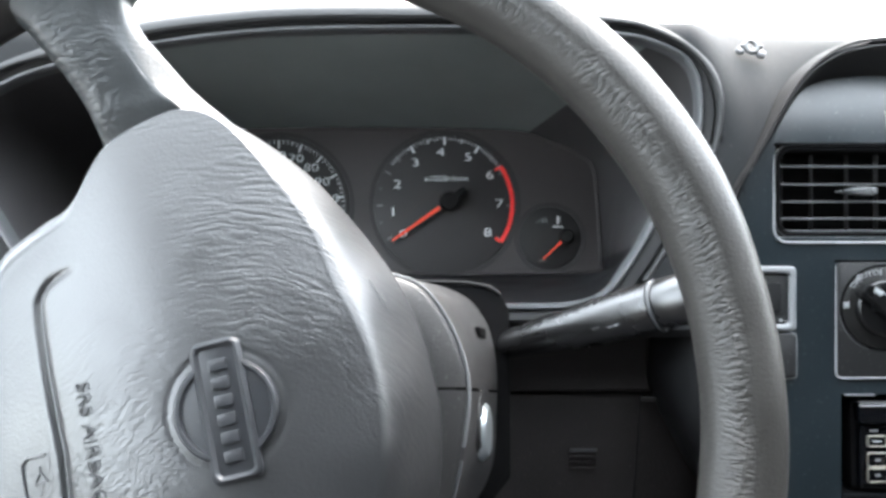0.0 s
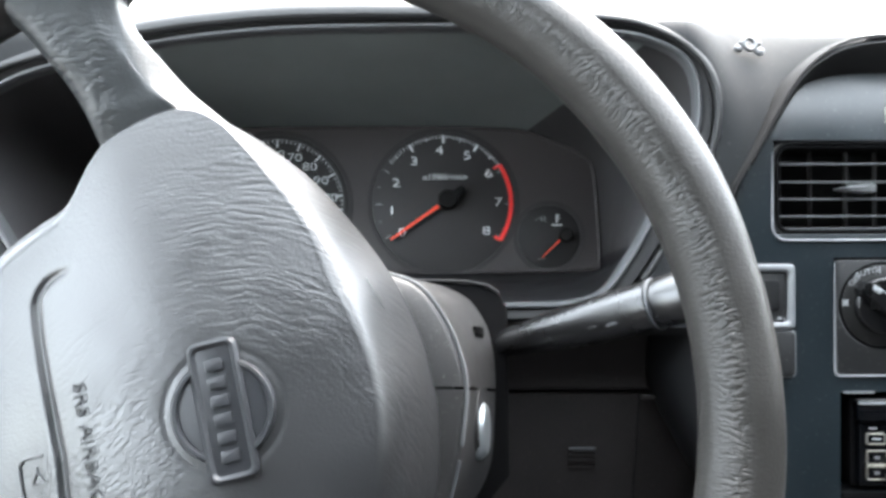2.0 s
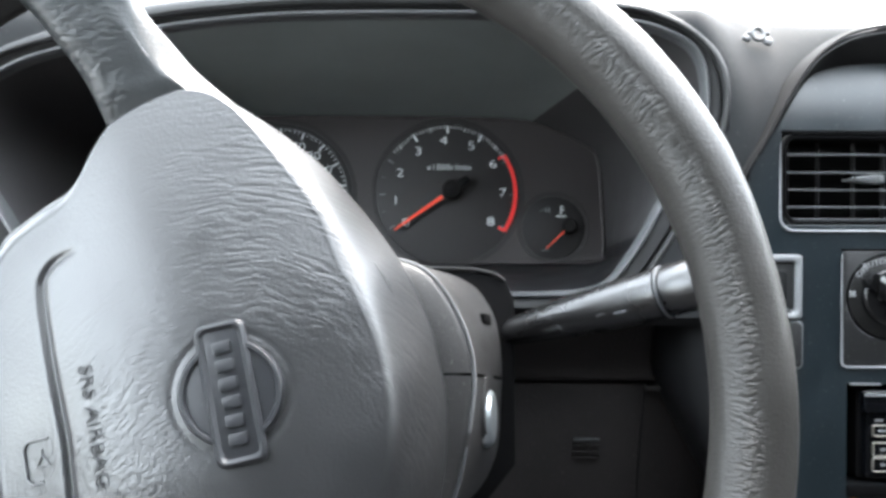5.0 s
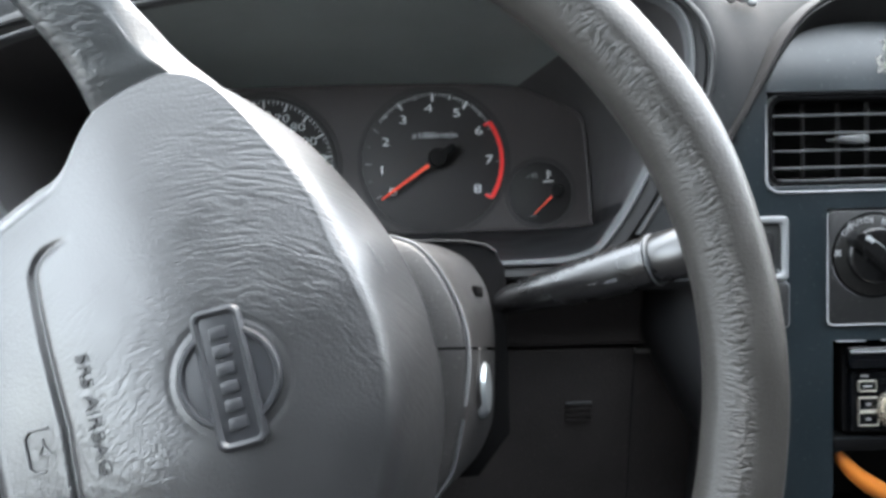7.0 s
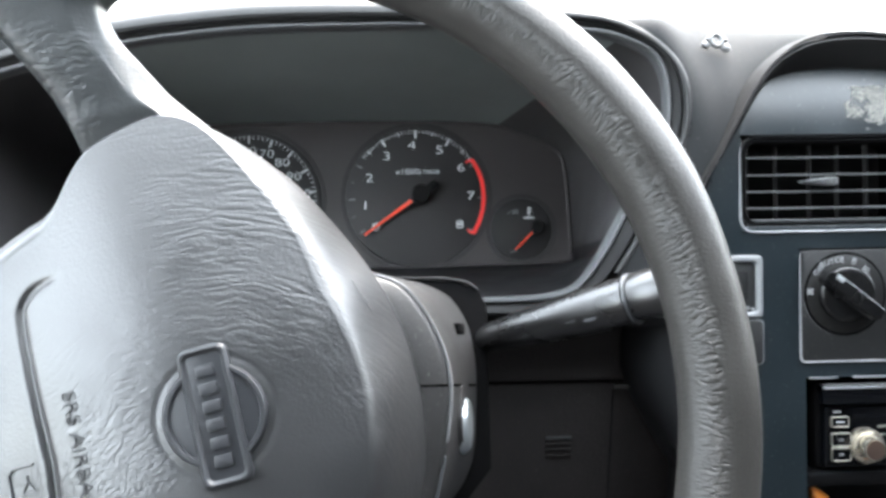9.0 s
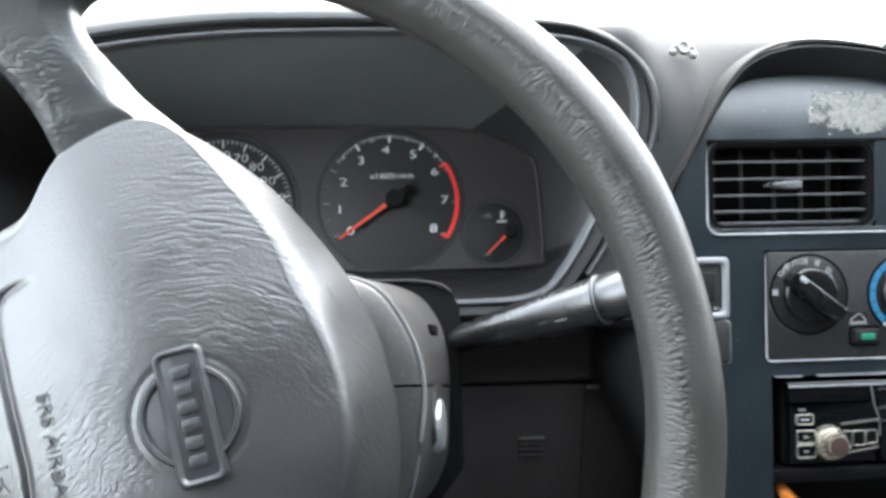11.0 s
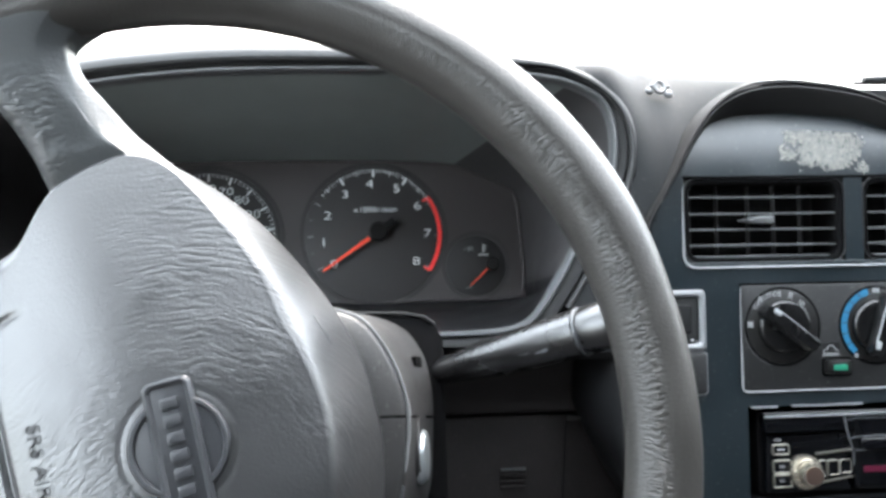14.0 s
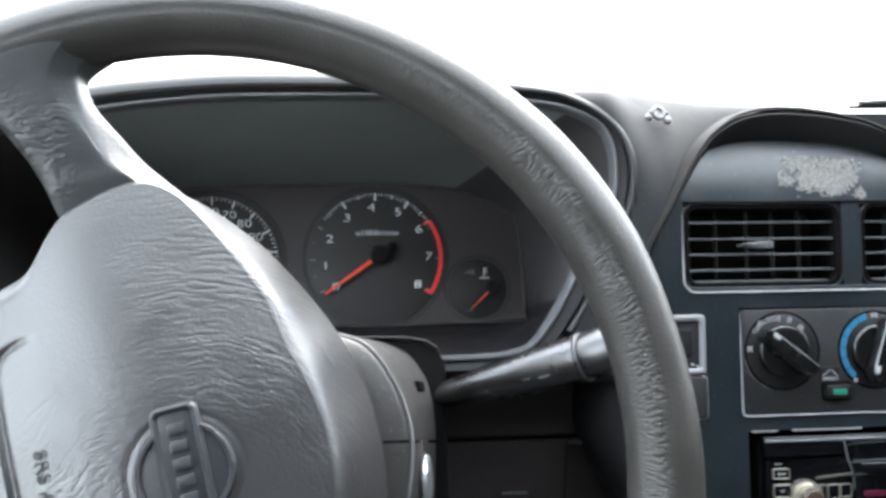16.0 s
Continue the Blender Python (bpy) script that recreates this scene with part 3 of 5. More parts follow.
def panel_face():
    """The panel with openings for the vents, the radio and the pocket; its top follows the lip."""
    xs = sorted({*np.linspace(-0.0575, 0.1945, 60).round(5), -0.036, 0.0648, 0.0765, 0.177, 0.000, 0.184})
    rows = sorted({*np.linspace(-0.16, 0.0745, 36).round(5), -0.0115, -0.0665, -0.074, -0.125})
    holes = [(-0.036, 0.0648, 0.0745, 0.1255), (0.0765, 0.177, 0.0745, 0.1255), (0.0, 0.184, -0.0665, -0.0115), (0.0, 0.184, -0.125, -0.074)]
    line = arch_in[arch_in[:, 1] > 0.0749]
    verts, faces = [], []
    for x in xs:
        top = float(np.interp(x, line[:, 0], line[:, 1])) + 0.001
        mid = min(0.1255, 0.0745 + (top - 0.0745) * 0.6) if x < -0.0361 or x > 0.1771 else 0.1255
        ys = [*rows, *np.linspace(0.0745, mid, 8)[1:], *np.linspace(mid, top, 8)[1:]]
        verts += [(x, y, lean_back(y)) for y in ys]
    m = len(rows) + 14
    for i in range(len(xs) - 1):
        for j in range(m - 1):
            q = [verts[k] for k in (i * m + j, (i + 1) * m + j, (i + 1) * m + j + 1, i * m + j + 1)]
            cx, cy = sum(p[0] for p in q) / 4, sum(p[1] for p in q) / 4
            if not any(a < cx < b and c < cy < d for a, b, c, d in holes):
                faces.append((i * m + j, (i + 1) * m + j, (i + 1) * m + j + 1, i * m + j + 1))
    return verts, faces


part("panel", panel_face(), PANEL, centre)
part("pocket", loft([at_z(rrect(0.0, 0.184, -0.125, -0.074, 0.004), z) for z in (0.0, -0.07)], caps=(False, True)), BLACK, centre, "dark open pocket")
part("pocket_sill", box(0.0, 0.184, -0.0735, -0.0668, -0.004, 0.0015, 0.001), RUBBER, centre)


def edge_strip(x0, x1, y0, y1, r, radius, z):
    """A bead that runs down the left side, along the bottom and up the right side of a plate."""
    pts = [(x0, y1), *[(x0 + r - r * math.cos(radians(a)), y0 + r - r * math.sin(radians(a))) for a in range(0, 91, 15)],
           *[(x1 - r + r * math.sin(radians(a)), y0 + r - r * math.cos(radians(a))) for a in range(0, 91, 15)], (x1, y1)]
    n = len(pts) - 1
    return tube([(x, y, z) for x, y in pts], [radius * (0.35 if i in (0, n) else 1) for i in range(n + 1)], 8)


# the bead's pale colour paints the highlight on the vent edge
part("vent_surround", edge_strip(-0.0371, 0.1782, 0.0718, 0.1200, 0.008, 0.0007, 0.0006), EDGE_GLINT, centre, "raised edge round the vents, highlight put into its pale colour")
part("vent_shade", box(-0.0365, 0.1772, 0.1252, 0.1268, -0.001, 0.0006), RUBBER, centre)
part("lower_ledge", box(-0.0362, 0.1772, 0.0722, 0.0750, -0.001, 0.0008), PANEL, centre)


def air_vent(x0, x1, tab):
    v = thing("air_vent", STACK, "black plastic dashboard air vent with horizontal slats", "air vent", "dashboard vents")
    y0, y1 = 0.0755, 0.1240
    part("frame", ringslab(rrect(x0 - 0.001, x1 + 0.001, y0 - 0.001, y1 + 0.001, 0.0085), rrect(x0 + 0.0022, x1 - 0.0022, y0 + 0.0022, y1 - 0.0022, 0.0065), -0.03, -0.0005, 0.001), RUBBER, v)
    part("duct", loft([at_z(rrect(x0, x1, y0, y1, 0.008), z) for z in (-0.045, -0.003)], caps=(True, False)), BLACK, v, "dark duct behind the slats")
    for y in (0.1141, 0.1041, 0.0945, 0.0850, 0.0781):
        part("slat", moved(box(x0 + 0.002, x1 - 0.002, -0.010, 0.0, -0.0005, 0.0005, 0.0004, 0.0002), Matrix.Translation((0, y, -0.0045)) @ Matrix.Rotation(radians(94), 4, "X")), SLAT, v, "thin grey slat")
    w = x1 - x0
    for k in (0.085, 0.26, 0.465, 0.635, 0.81):
        part("vane", box(x0 + w * k - 0.0004, x0 + w * k + 0.0004, y0 + 0.002, y1 - 0.002, -0.0180, -0.0136, 0.0003, 0.0002), VANE, v)
    part("bezel", ringslab(rrect(x0 - 0.0018, x1 + 0.0018, y0 - 0.0018, y1 + 0.0018, 0.0092), rrect(x0 - 0.0008, x1 + 0.0008, y0 - 0.0008, y1 + 0.0008, 0.0086), -0.004, 0.0005, 0.0004), BLACK, v)
    if tab:
        part("tab", join(moved(slab([(-0.0110, -0.0004), (0.0055, -0.0024), (0.0078, -0.0022), (0.0082, 0.0), (0.0078, 0.0024), (0.0030, 0.0026), (-0.0040, 0.0018), (-0.0110, 0.0004)], 0, 0.0070, 0.0009), Matrix.Translation((x0 + 0.0455, 0.1000, -0.006))), box(x0 + 0.0515, x0 + 0.0540, 0.0982, 0.1020, 0.0, 0.0022, 0.0008)), SLAT, v, "grey sliding tab")
    return v


air_vent(-0.0350, 0.0635, True)
air_vent(0.0780, 0.1760, True)

# ---- switch block ----
switch = thing("rocker_switch", STACK, "grey framed dashboard rocker switch with dark key", "switch")
part("frame", ringslab(rrect(-0.0560, -0.0255, 0.0232, 0.0588, 0.003), rrect(-0.0520, -0.0292, 0.0268, 0.0548, 0.002), -0.002, 0.0035, 0.0012), TRIM, switch, "pale worn frame")
part("key", slab(rrect(-0.0518, -0.0294, 0.0270, 0.0546, 0.002), -0.004, 0.0008, 0.001), PLATE, switch)
part("key_cap", slab(rrect(-0.0510, -0.0335, 0.0330, 0.0500, 0.002), -0.001, 0.0022, 0.001), BLACK, switch)
part("mark", join(box(-0.0345, -0.0325, 0.0282, 0.0298, 0.0008, 0.0011, 0.0003, 0.0001), box(-0.0315, -0.0300, 0.0276, 0.0288, 0.0008, 0.0011, 0.0003, 0.0001)), GREY, switch)
blank = thing("switch_blank", STACK, "charcoal blanking cover below the rocker switch", "switch cover")
part("cover", slab(rrect(-0.0560, -0.0250, -0.0030, 0.0220, 0.003), -0.002, 0.0025, 0.0015), PLATE, blank)
part("edge", ringslab(rrect(-0.0565, -0.0244, -0.0036, 0.0226, 0.003), rrect(-0.0556, -0.0256, -0.0024, 0.0216, 0.0026), -0.002, 0.0012, 0.0004), TRIM, blank)

# ---- climate controls ----
climate = thing("climate_control", STACK, "charcoal climate control plate with rotary knobs and labels", "climate control")
part("plate", slab(rrect(-0.0030, 0.1660, -0.0022, 0.0608, 0.003), -0.002, 0.0016, 0.0008), PLATE, climate)
# highlight on the plate's rim, painted by a pale bead
part("plate_edge", edge_strip(-0.0034, 0.1664, -0.0026, 0.0590, 0.0036, 0.0006, 0.0012), EDGE_GLINT, climate, "plate edge, highlight put into its pale colour")
part("plate_top", box(-0.0034, 0.1664, 0.0608, 0.0622, -0.001, 0.0010), RUBBER, climate)


KNOB = grained("glossy_black_knob", (0.003, 0.003, 0.0032), 0.22, 1500, 0.03, 0.1, 0.5)


DISC = grained("warm_charcoal_disc", (0.0052, 0.0051, 0.0050), 0.42, 1500, 0.05, 0.15, 0.36, dust=0.08)


def dial_knob(x, y, turn):
    """A shallow printed disc in a black ring that paints its bevel shadow, a round knob on it and a tapered grip across
    the knob.
    """
    k = part("knob_shade_ring", ringslab(circle(x, y, 0.0239, 64), circle(x, y, 0.0221, 64), 0.0008, 0.0020, 0.0004), RUBBER, climate, "black ring for the bevel shadow round the dial")
    part("knob_ring", lathe([(0.0223, 0.001), (0.0222, 0.0019), (0.0215, 0.0024)], 64, (x, y)), DISC, climate, "printed dial disc")
    part("knob", lathe([(0.0160, 0.001), (0.0157, 0.0046), (0.0146, 0.0058), (0.0140, 0.0060)], 48, (x, y)), KNOB, climate, "black rotary knob")
    m = Matrix.Translation((x, y, 0)) @ Matrix.Rotation(radians(turn), 4, "Z")
    body = smooth([(-0.0188, 0.0), (-0.0165, 0.0040), (0.0, 0.0046), (0.0175, 0.0044), (0.0194, 0.0), (0.0175, -0.0052), (0.0, -0.0060), (-0.0165, -0.0046)], 5, True)[::-1]
    crown = [(px, 0.0008 + (py - 0.0008) * 0.62) for px, py in body]
    part("grip", moved(loft([at_z(body, 0.004), at_z(body, 0.0085), at_z(shrink(body, 0.0006), 0.0112), at_z(crown, 0.0130)]), m), KNOB, climate, "raised tapered grip")
    # two pale pieces paint the lit bevel and bright tip of the grip
    part("grip_glint", moved(box(-0.0120, 0.0180, 0.0030, 0.0037, 0.0112, 0.0129, 0.0003, 0.0002), m), EDGE_GLINT, climate, "pale strip for the highlight along the grip")
    part("grip_tip_glint", moved(box(-0.0150, -0.0098, 0.0006, 0.0034, 0.0122, 0.0135, 0.0010, 0.0004), m), EDGE_GLINT, climate, "pale piece for the bright spot on the grip end")
    return k


FAINT = material("worn_grey_print", (0.15, 0.15, 0.155), 0.6)
dial_knob(0.0224, 0.0359, -38)
lettering("lettering", "OFF", 0.0040, 0.0072, 0.0497, 0.00248, GREY, climate, 38, 1.15)
lettering("lettering", "AUTO", 0.0042, 0.0134, 0.0540, 0.00248, GREY, climate, 14, 1.15)
lettering("lettering", "I", 0.0050, 0.0207, 0.0551, 0.00248, GREY, climate, 0, 1.3)
lettering("lettering", "II", 0.0050, 0.0273, 0.0541, 0.00248, GREY, climate, -14, 1.2)
lettering("lettering", "III", 0.0050, 0.0341, 0.0494, 0.00248, GREY, climate, -36, 1.1)
for a in (0, 90):
    part("fan_symbol", moved(box(-0.0022, 0.0022, -0.0007, 0.0007, 0, 0.0002, 0.0004, 0.0001), Matrix.Translation((0.0018, 0.0375, 0.0025)) @ Matrix.Rotation(radians(a + 45), 4, "Z")), GREY, climate)


def arc_band(x, y, r0, r1, a0, a1, z, thick=0.0002, n=28):
    rows = []
    for i in range(n + 1):
        t = radians(a0 + (a1 - a0) * i / n)
        c, s = math.cos(t), math.sin(t)
        rows.append([(x + r0 * c, y + r0 * s, z), (x + r1 * c, y + r1 * s, z), (x + r1 * c, y + r1 * s, z + thick), (x + r0 * c, y + r0 * s, z + thick)])
    return loft(rows)


part("arc_mark", arc_band(0.0224, 0.0359, 0.0164, 0.0170, 8, 46, 0.00242), GREY, climate)
part("arc_mark", arc_band(0.0224, 0.0359, 0.0240, 0.0243, 190, 250, 0.0016), DIM, climate)
dial_knob(0.0815, 0.0352, 72)
part("cold_band", arc_band(0.0815, 0.0352, 0.0190, 0.0226, 104, 228, 0.00242), BLUE, climate, "blue cold band")
part("warm_band", arc_band(0.0815, 0.0352, 0.0190, 0.0226, -48, 66, 0.00242), RED, climate, "red warm band")
for k in range(6):
    part("band_notch", arc_band(0.0815, 0.0352, 0.0190, 0.0226, 120 + 18 * k, 121.5 + 18 * k, 0.00264, 0.00012, 2), DIAL, climate)
part("mark", join(box(0.0795, 0.0812, 0.0548, 0.0576, 0.00245, 0.0027, 0.0003, 0.0001), box(0.0818, 0.0836, 0.0548, 0.0576, 0.00245, 0.0027, 0.0003, 0.0001)), GREY, climate)
part("mark", box(0.0668, 0.0690, 0.0160, 0.0186, 0.00245, 0.0027, 0.0006, 0.0001), GREY, climate)
part("button", slab(rrect(0.0476, 0.0640, 0.0066, 0.0152, 0.0022), 0.0, 0.0055, 0.0018), DISC, climate, "black push button")
part("button_lens", slab(rrect(0.0514, 0.0602, 0.0090, 0.0126, 0.0008), 0.005, 0.0060, 0.0004), GREEN, climate, "green indicator lens")
part("button_edge", ringslab(rrect(0.0462, 0.0654, 0.0052, 0.0166, 0.0026), rrect(0.0475, 0.0641, 0.0065, 0.0153, 0.0020), 0.001, 0.0024, 0.0006), RUBBER, climate)
part("symbol_plate", slab(rrect(0.0461, 0.0578, 0.0172, 0.0256, 0.0008), 0.0010, 0.0019, 0.0003), BLACK, climate, "black label under the air symbol")
car = [(0.0467, 0.0190), (0.0467, 0.0210), (0.0490, 0.0216), (0.0502, 0.0236), (0.0528, 0.0236), (0.0542, 0.0214), (0.0560, 0.0208), (0.0560, 0.0190)]
part("air_symbol", join(tube([(x + 0.0006, y, 0.0020) for x, y in car + car[:1]], 0.00028, 6), tube([(0.0466, 0.0180, 0.0020), (0.0572, 0.0180, 0.0020)], 0.0003, 6)), GREY, climate, "car-shaped air symbol")

# ---- radio ----
radio = thing("car_radio", STACK, "black car radio with chrome knob and glossy display", "radio")
part("sleeve", loft([at_z(rrect(0.0, 0.184, -0.0665, -0.0115, 0.002), z) for z in (-0.09, 0.0)], caps=(True, False)), RUBBER, radio)
part("sleeve_lug", box(0.0020, 0.0185, -0.0124, -0.0116, -0.001, 0.0012), TRIM, radio)
part("sleeve_lug", box(0.0275, 0.0720, -0.0124, -0.0114, -0.001, 0.0012), TRIM, radio)
part("body", slab(rrect(0.0085, 0.1800, -0.0655, -0.0155, 0.002), -0.03, -0.006, 0.001), RUBBER, radio)
part("top_bar", moved(slab(rrect(0.0090, 0.1790, -0.006, 0.006, 0.002), 0, 0.005, 0.0012), Matrix.Translation((0, -0.0225, -0.004)) @ Matrix.Rotation(radians(-12), 4, "X")), GLOSS, radio, "glossy black upper bar")
part("top_edge", box(0.0100, 0.1780, -0.0186, -0.0174, -0.003, 0.0014), TRIM, radio, "bright upper edge")
part("faceplate", slab(rrect(0.0110, 0.0640, -0.0640, -0.0285, 0.002), -0.008, -0.001, 0.001), GLOSS, radio)
part("slot", box(0.0270, 0.0630, -0.0372, -0.0335, -0.002, -0.0006), GLOSS, radio)
for y0, y1 in ((-0.0402, -0.0344),):
    part("button", slab(rrect(0.0140, 0.0240, y0, y1, 0.001), -0.002, 0.0014, 0.0006), GLOSS, radio)
    part("button_rim", ringslab(rrect(0.0138, 0.0242, y0 - 0.0002, y1 + 0.0002, 0.0012), rrect(0.0144, 0.0236, y0 + 0.0005, y1 - 0.0005, 0.0006), 0, 0.0018, 0.0002), GOLD, radio)
part("button_mark", box(0.0165, 0.0215, -0.0378, -0.0368, 0.0012, 0.0017, 0.0003, 0.0001), GREY, radio)
part("button_mark", box(0.0160, 0.0205, -0.0326, -0.0314, -0.001, -0.0005, 0.0003, 0.0001), FAINT, radio)
for y0, y1 in ((-0.0512, -0.0438), (-0.0596, -0.0522)):
    part("button", slab(rrect(0.0140, 0.0250, y0, y1, 0.001), -0.002, 0.0014, 0.0006), GLOSS, radio)
    part("button_rim", ringslab(rrect(0.0138, 0.0252, y0 - 0.0002, y1 + 0.0002, 0.0012), rrect(0.0143, 0.0247, y0 + 0.0004, y1 - 0.0004, 0.0006), 0, 0.0018, 0.0002), GOLD, radio)
    part("button_mark", box(0.0180, 0.0208, (y0 + y1) / 2 - 0.0008, (y0 + y1) / 2 + 0.0008, 0.0012, 0.0017, 0.0003, 0.0001), DIM, radio)
part("gold_band", moved(box(-0.0115, 0.0115, -0.0006, 0.0006, 0, 0.0016), Matrix.Translation((0.0530, -0.0400, -0.0006)) @ Matrix.Rotation(radians(5), 4, "Z")), GOLD, radio)
part("gold_band", moved(box(-0.0105, 0.0105, -0.0005, 0.0005, 0, 0.0016), Matrix.Translation((0.0540, -0.0566, -0.0006)) @ Matrix.Rotation(radians(8), 4, "Z")), GOLD, radio)
for k in range(3):
    part("preset_button", slab(rrect(0.0405 + 0.0078 * k, 0.0474 + 0.0078 * k, -0.0545 + 0.001 * k, -0.0450, 0.001), -0.002, 0.0012, 0.0006), GLOSS, radio)
    part("preset_rim", ringslab(rrect(0.0403 + 0.0078 * k, 0.0476 + 0.0078 * k, -0.0547 + 0.001 * k, -0.0448, 0.0012), rrect(0.0408 + 0.0078 * k, 0.0471 + 0.0078 * k, -0.0542 + 0.001 * k, -0.0453, 0.0008), 0, 0.0015, 0.0002), GOLD, radio)
knob = part("knob", lathe([(0.0104, -0.002), (0.0104, 0.0022), (0.0097, 0.0034), (0.0088, 0.0036), (0.0088, 0.0050), (0.0080, 0.0056)], 44, (0.0342, -0.0514)), KNOBMETAL, radio, "ridged pale metal knob base")
part("knob_cap", lathe([(0.0072, 0.004), (0.0072, 0.0090), (0.0066, 0.0103), (0.0056, 0.0108)], 44, (0.0342, -0.0514)), KNOBMETAL, knob, "polished knob cap")
part("knob_face", lathe([(0.0055, 0.0104), (0.0054, 0.0111), (0.0046, 0.0113)], 40, (0.0342, -0.0514)), COPPER, knob, "brownish knob face")
part("display", slab(rrect(0.0650, 0.1500, -0.0630, -0.0190, 0.003), -0.006, 0.0022, 0.002), GLOSS, radio, "glossy black display")
part("display_band", moved(slab(rrect(0.0, 0.0800, -0.0042, 0.0042, 0.004), 0, 0.0030, 0.0018), Matrix.Translation((0.0680, -0.0355, 0.0018)) @ Matrix.Rotation(radians(-18), 4, "X")), GLOSS, radio)
bead = smooth([(0.0588, -0.0182, 0.0022), (0.0594, -0.0235, 0.0030), (0.0602, -0.0295, 0.0032), (0.0622, -0.0350, 0.0032), (0.0636, -0.0400, 0.0028), (0.0640, -0.0480, 0.0022)], 5)
part("display_bead", tube([tuple(p) for p in bead.tolist()], 0.0005, 8), COLLAR, radio, "pale curved edge of the display")
for y, z, r in ((-0.0205, 0.0026, 0.0004), (-0.0312, 0.0038, 0.0007), (-0.0390, 0.0036, 0.0006)):
    part("display_ridge", tube([(0.0610, y - 0.001, z - 0.0006), (0.0650, y, z), (0.100, y + 0.0003, z), (0.145, y - 0.0006, z - 0.0004)], [r * 0.5, r, r, r * 0.6], 8), GLASSY, radio, "glossy ridge on the display")
part("display_stripe", box(0.0700, 0.1480, -0.0530, -0.0490, 0.0020, 0.0026), VIOLET, radio, "dark red display stripe")

amber = thing("amber_lens", STACK @ Matrix.Translation((0, 0, -0.008)), "amber translucent plastic piece lying in the dark pocket", "plastic piece")
wedge = smooth([(0.0065, -0.0765, 0), (0.0095, -0.0815, 0), (0.0160, -0.0890, 0), (0.0260, -0.0970, 0), (0.0400, -0.1050, 0), (0.0560, -0.1130, 0), (0.0700, -0.1190, 0)], 4)
girth = np.interp(np.linspace(0, 1, len(wedge)), (0, 0.15, 0.5, 0.9, 1), (0.0014, 0.0040, 0.0054, 0.0048, 0.0034))
part("shell", tube([tuple(p) for p in wedge.tolist()], girth.tolist(), 20), AMBER, amber)

# ---- marks left on the dashboard ----
def crumbs(name, m, w, h, count, size, mat, label, category, seed):
    rnd = random.Random(seed)
    verts, faces = [], []
    for _ in range(count):
        x, y = rnd.uniform(-w, w) * 1.05, rnd.uniform(-h, h) * 1.08
        worn = noise.noise(Vector((x * 90, y * 110, seed))) + 0.5 * noise.noise(Vector((x * 420, y * 420, seed + 3)))
        rag = ((x / w) ** 4 + (y / h) ** 4) ** 0.8
        low = max(0.0, -y / h - 0.1) * 0.5 * (1.3 - x / w)
        if worn + rnd.uniform(-0.28, 0.28) < -0.45 + 0.6 * rag + low:
            continue
        r = size * rnd.uniform(0.4, 1.5)
        k, n = len(verts), rnd.choice((4, 5, 6))
        turn = rnd.uniform(0, 6.28)
        ring = [(x + r * rnd.uniform(0.6, 1.3) * math.cos(turn + 6.283 * i / n), y + r * 0.8 * rnd.uniform(0.6, 1.3) * math.sin(turn + 6.283 * i / n)) for i in range(n)]
        top = rnd.uniform(0.00008, 0.00035)
        verts += [(a, b, lean_back(b + 0.1405)) for a, b in ring] + [(x + (a - x) * 0.75, y + (b - y) * 0.75, lean_back(y + 0.1405) + top) for a, b in ring]
        faces += [(k + i, k + (i + 1) % n, k + n + (i + 1) % n, k + n + i) for i in range(n)] + [tuple(range(k + n, k + 2 * n))]
    ob = part(name, (verts, faces), mat, None)
    ob.matrix_world = m
    return tagged(ob, label, category)


PAPER = grained("torn_label_residue", (0.15, 0.148, 0.138), 0.85, 900, 0.3, 0.5)
isle = PAPER.node_tree.nodes.new("ShaderNodeNewGeometry")
shade = ramp(PAPER, [(0.0, (0.075, 0.088, 0.095)), (0.35, (0.17, 0.175, 0.165)), (0.75, (0.27, 0.255, 0.225)), (1.0, (0.34, 0.33, 0.31))])
wire(PAPER, isle, "Random Per Island", shade, 0)
wire(PAPER, shade, 0, PAPER.node_tree.nodes["Principled BSDF"], "Base Color")
crumbs("label_residue", STACK @ Matrix.Translation((0.0535, 0.1405, 0.0002)), 0.0265, 0.0130, 9500, 0.00052, PAPER,
       "torn whitish paper residue of a removed label on the centre panel", "label residue", 5)
spot = Vector((0.1809, 0.4939, 0.9933))
CLEAR = material("cloudy_glue", (0.070, 0.072, 0.074), 0.4, 0, 0.4)
holder = thing("glue_residue", Matrix.Translation(spot) @ Matrix.Rotation(radians(52), 4, "X"), "cloudy dried glue lumps on the grey dashboard top", "glue residue")
ringpath = [(0.0032 * math.cos(a), 0.0042 * math.sin(a), 0.0008) for a in np.linspace(0, 2 * math.pi, 22)]
part("glue_ring", tube(ringpath, 0.0015, 8), CLEAR, holder)
for x, y, r in ((-0.0066, -0.0026, 0.0026), (0.0052, -0.0048, 0.0030), (-0.0046, 0.0010, 0.0015), (0.0058, 0.0004, 0.0013)):
    part("glue_lump", lathe([(r, -0.0006), (r * 0.95, 0.0004), (r * 0.7, 0.0011), (r * 0.3, 0.0014)], 16, (x, y)), CLEAR, holder)

structure("cowl", plate((-0.62, 1.0, 0.88), (1.02, 1.12, 0.90), 0.02, 2), BLACK, "black cowl panel outside the windscreen", "cowl")
# ---- wiper beyond the windscreen ----
wiper = thing("windscreen_wiper", Matrix.Translation((0.66, 1.00, 0.985)), "black windscreen wiper resting at the foot of the glass", "wiper")
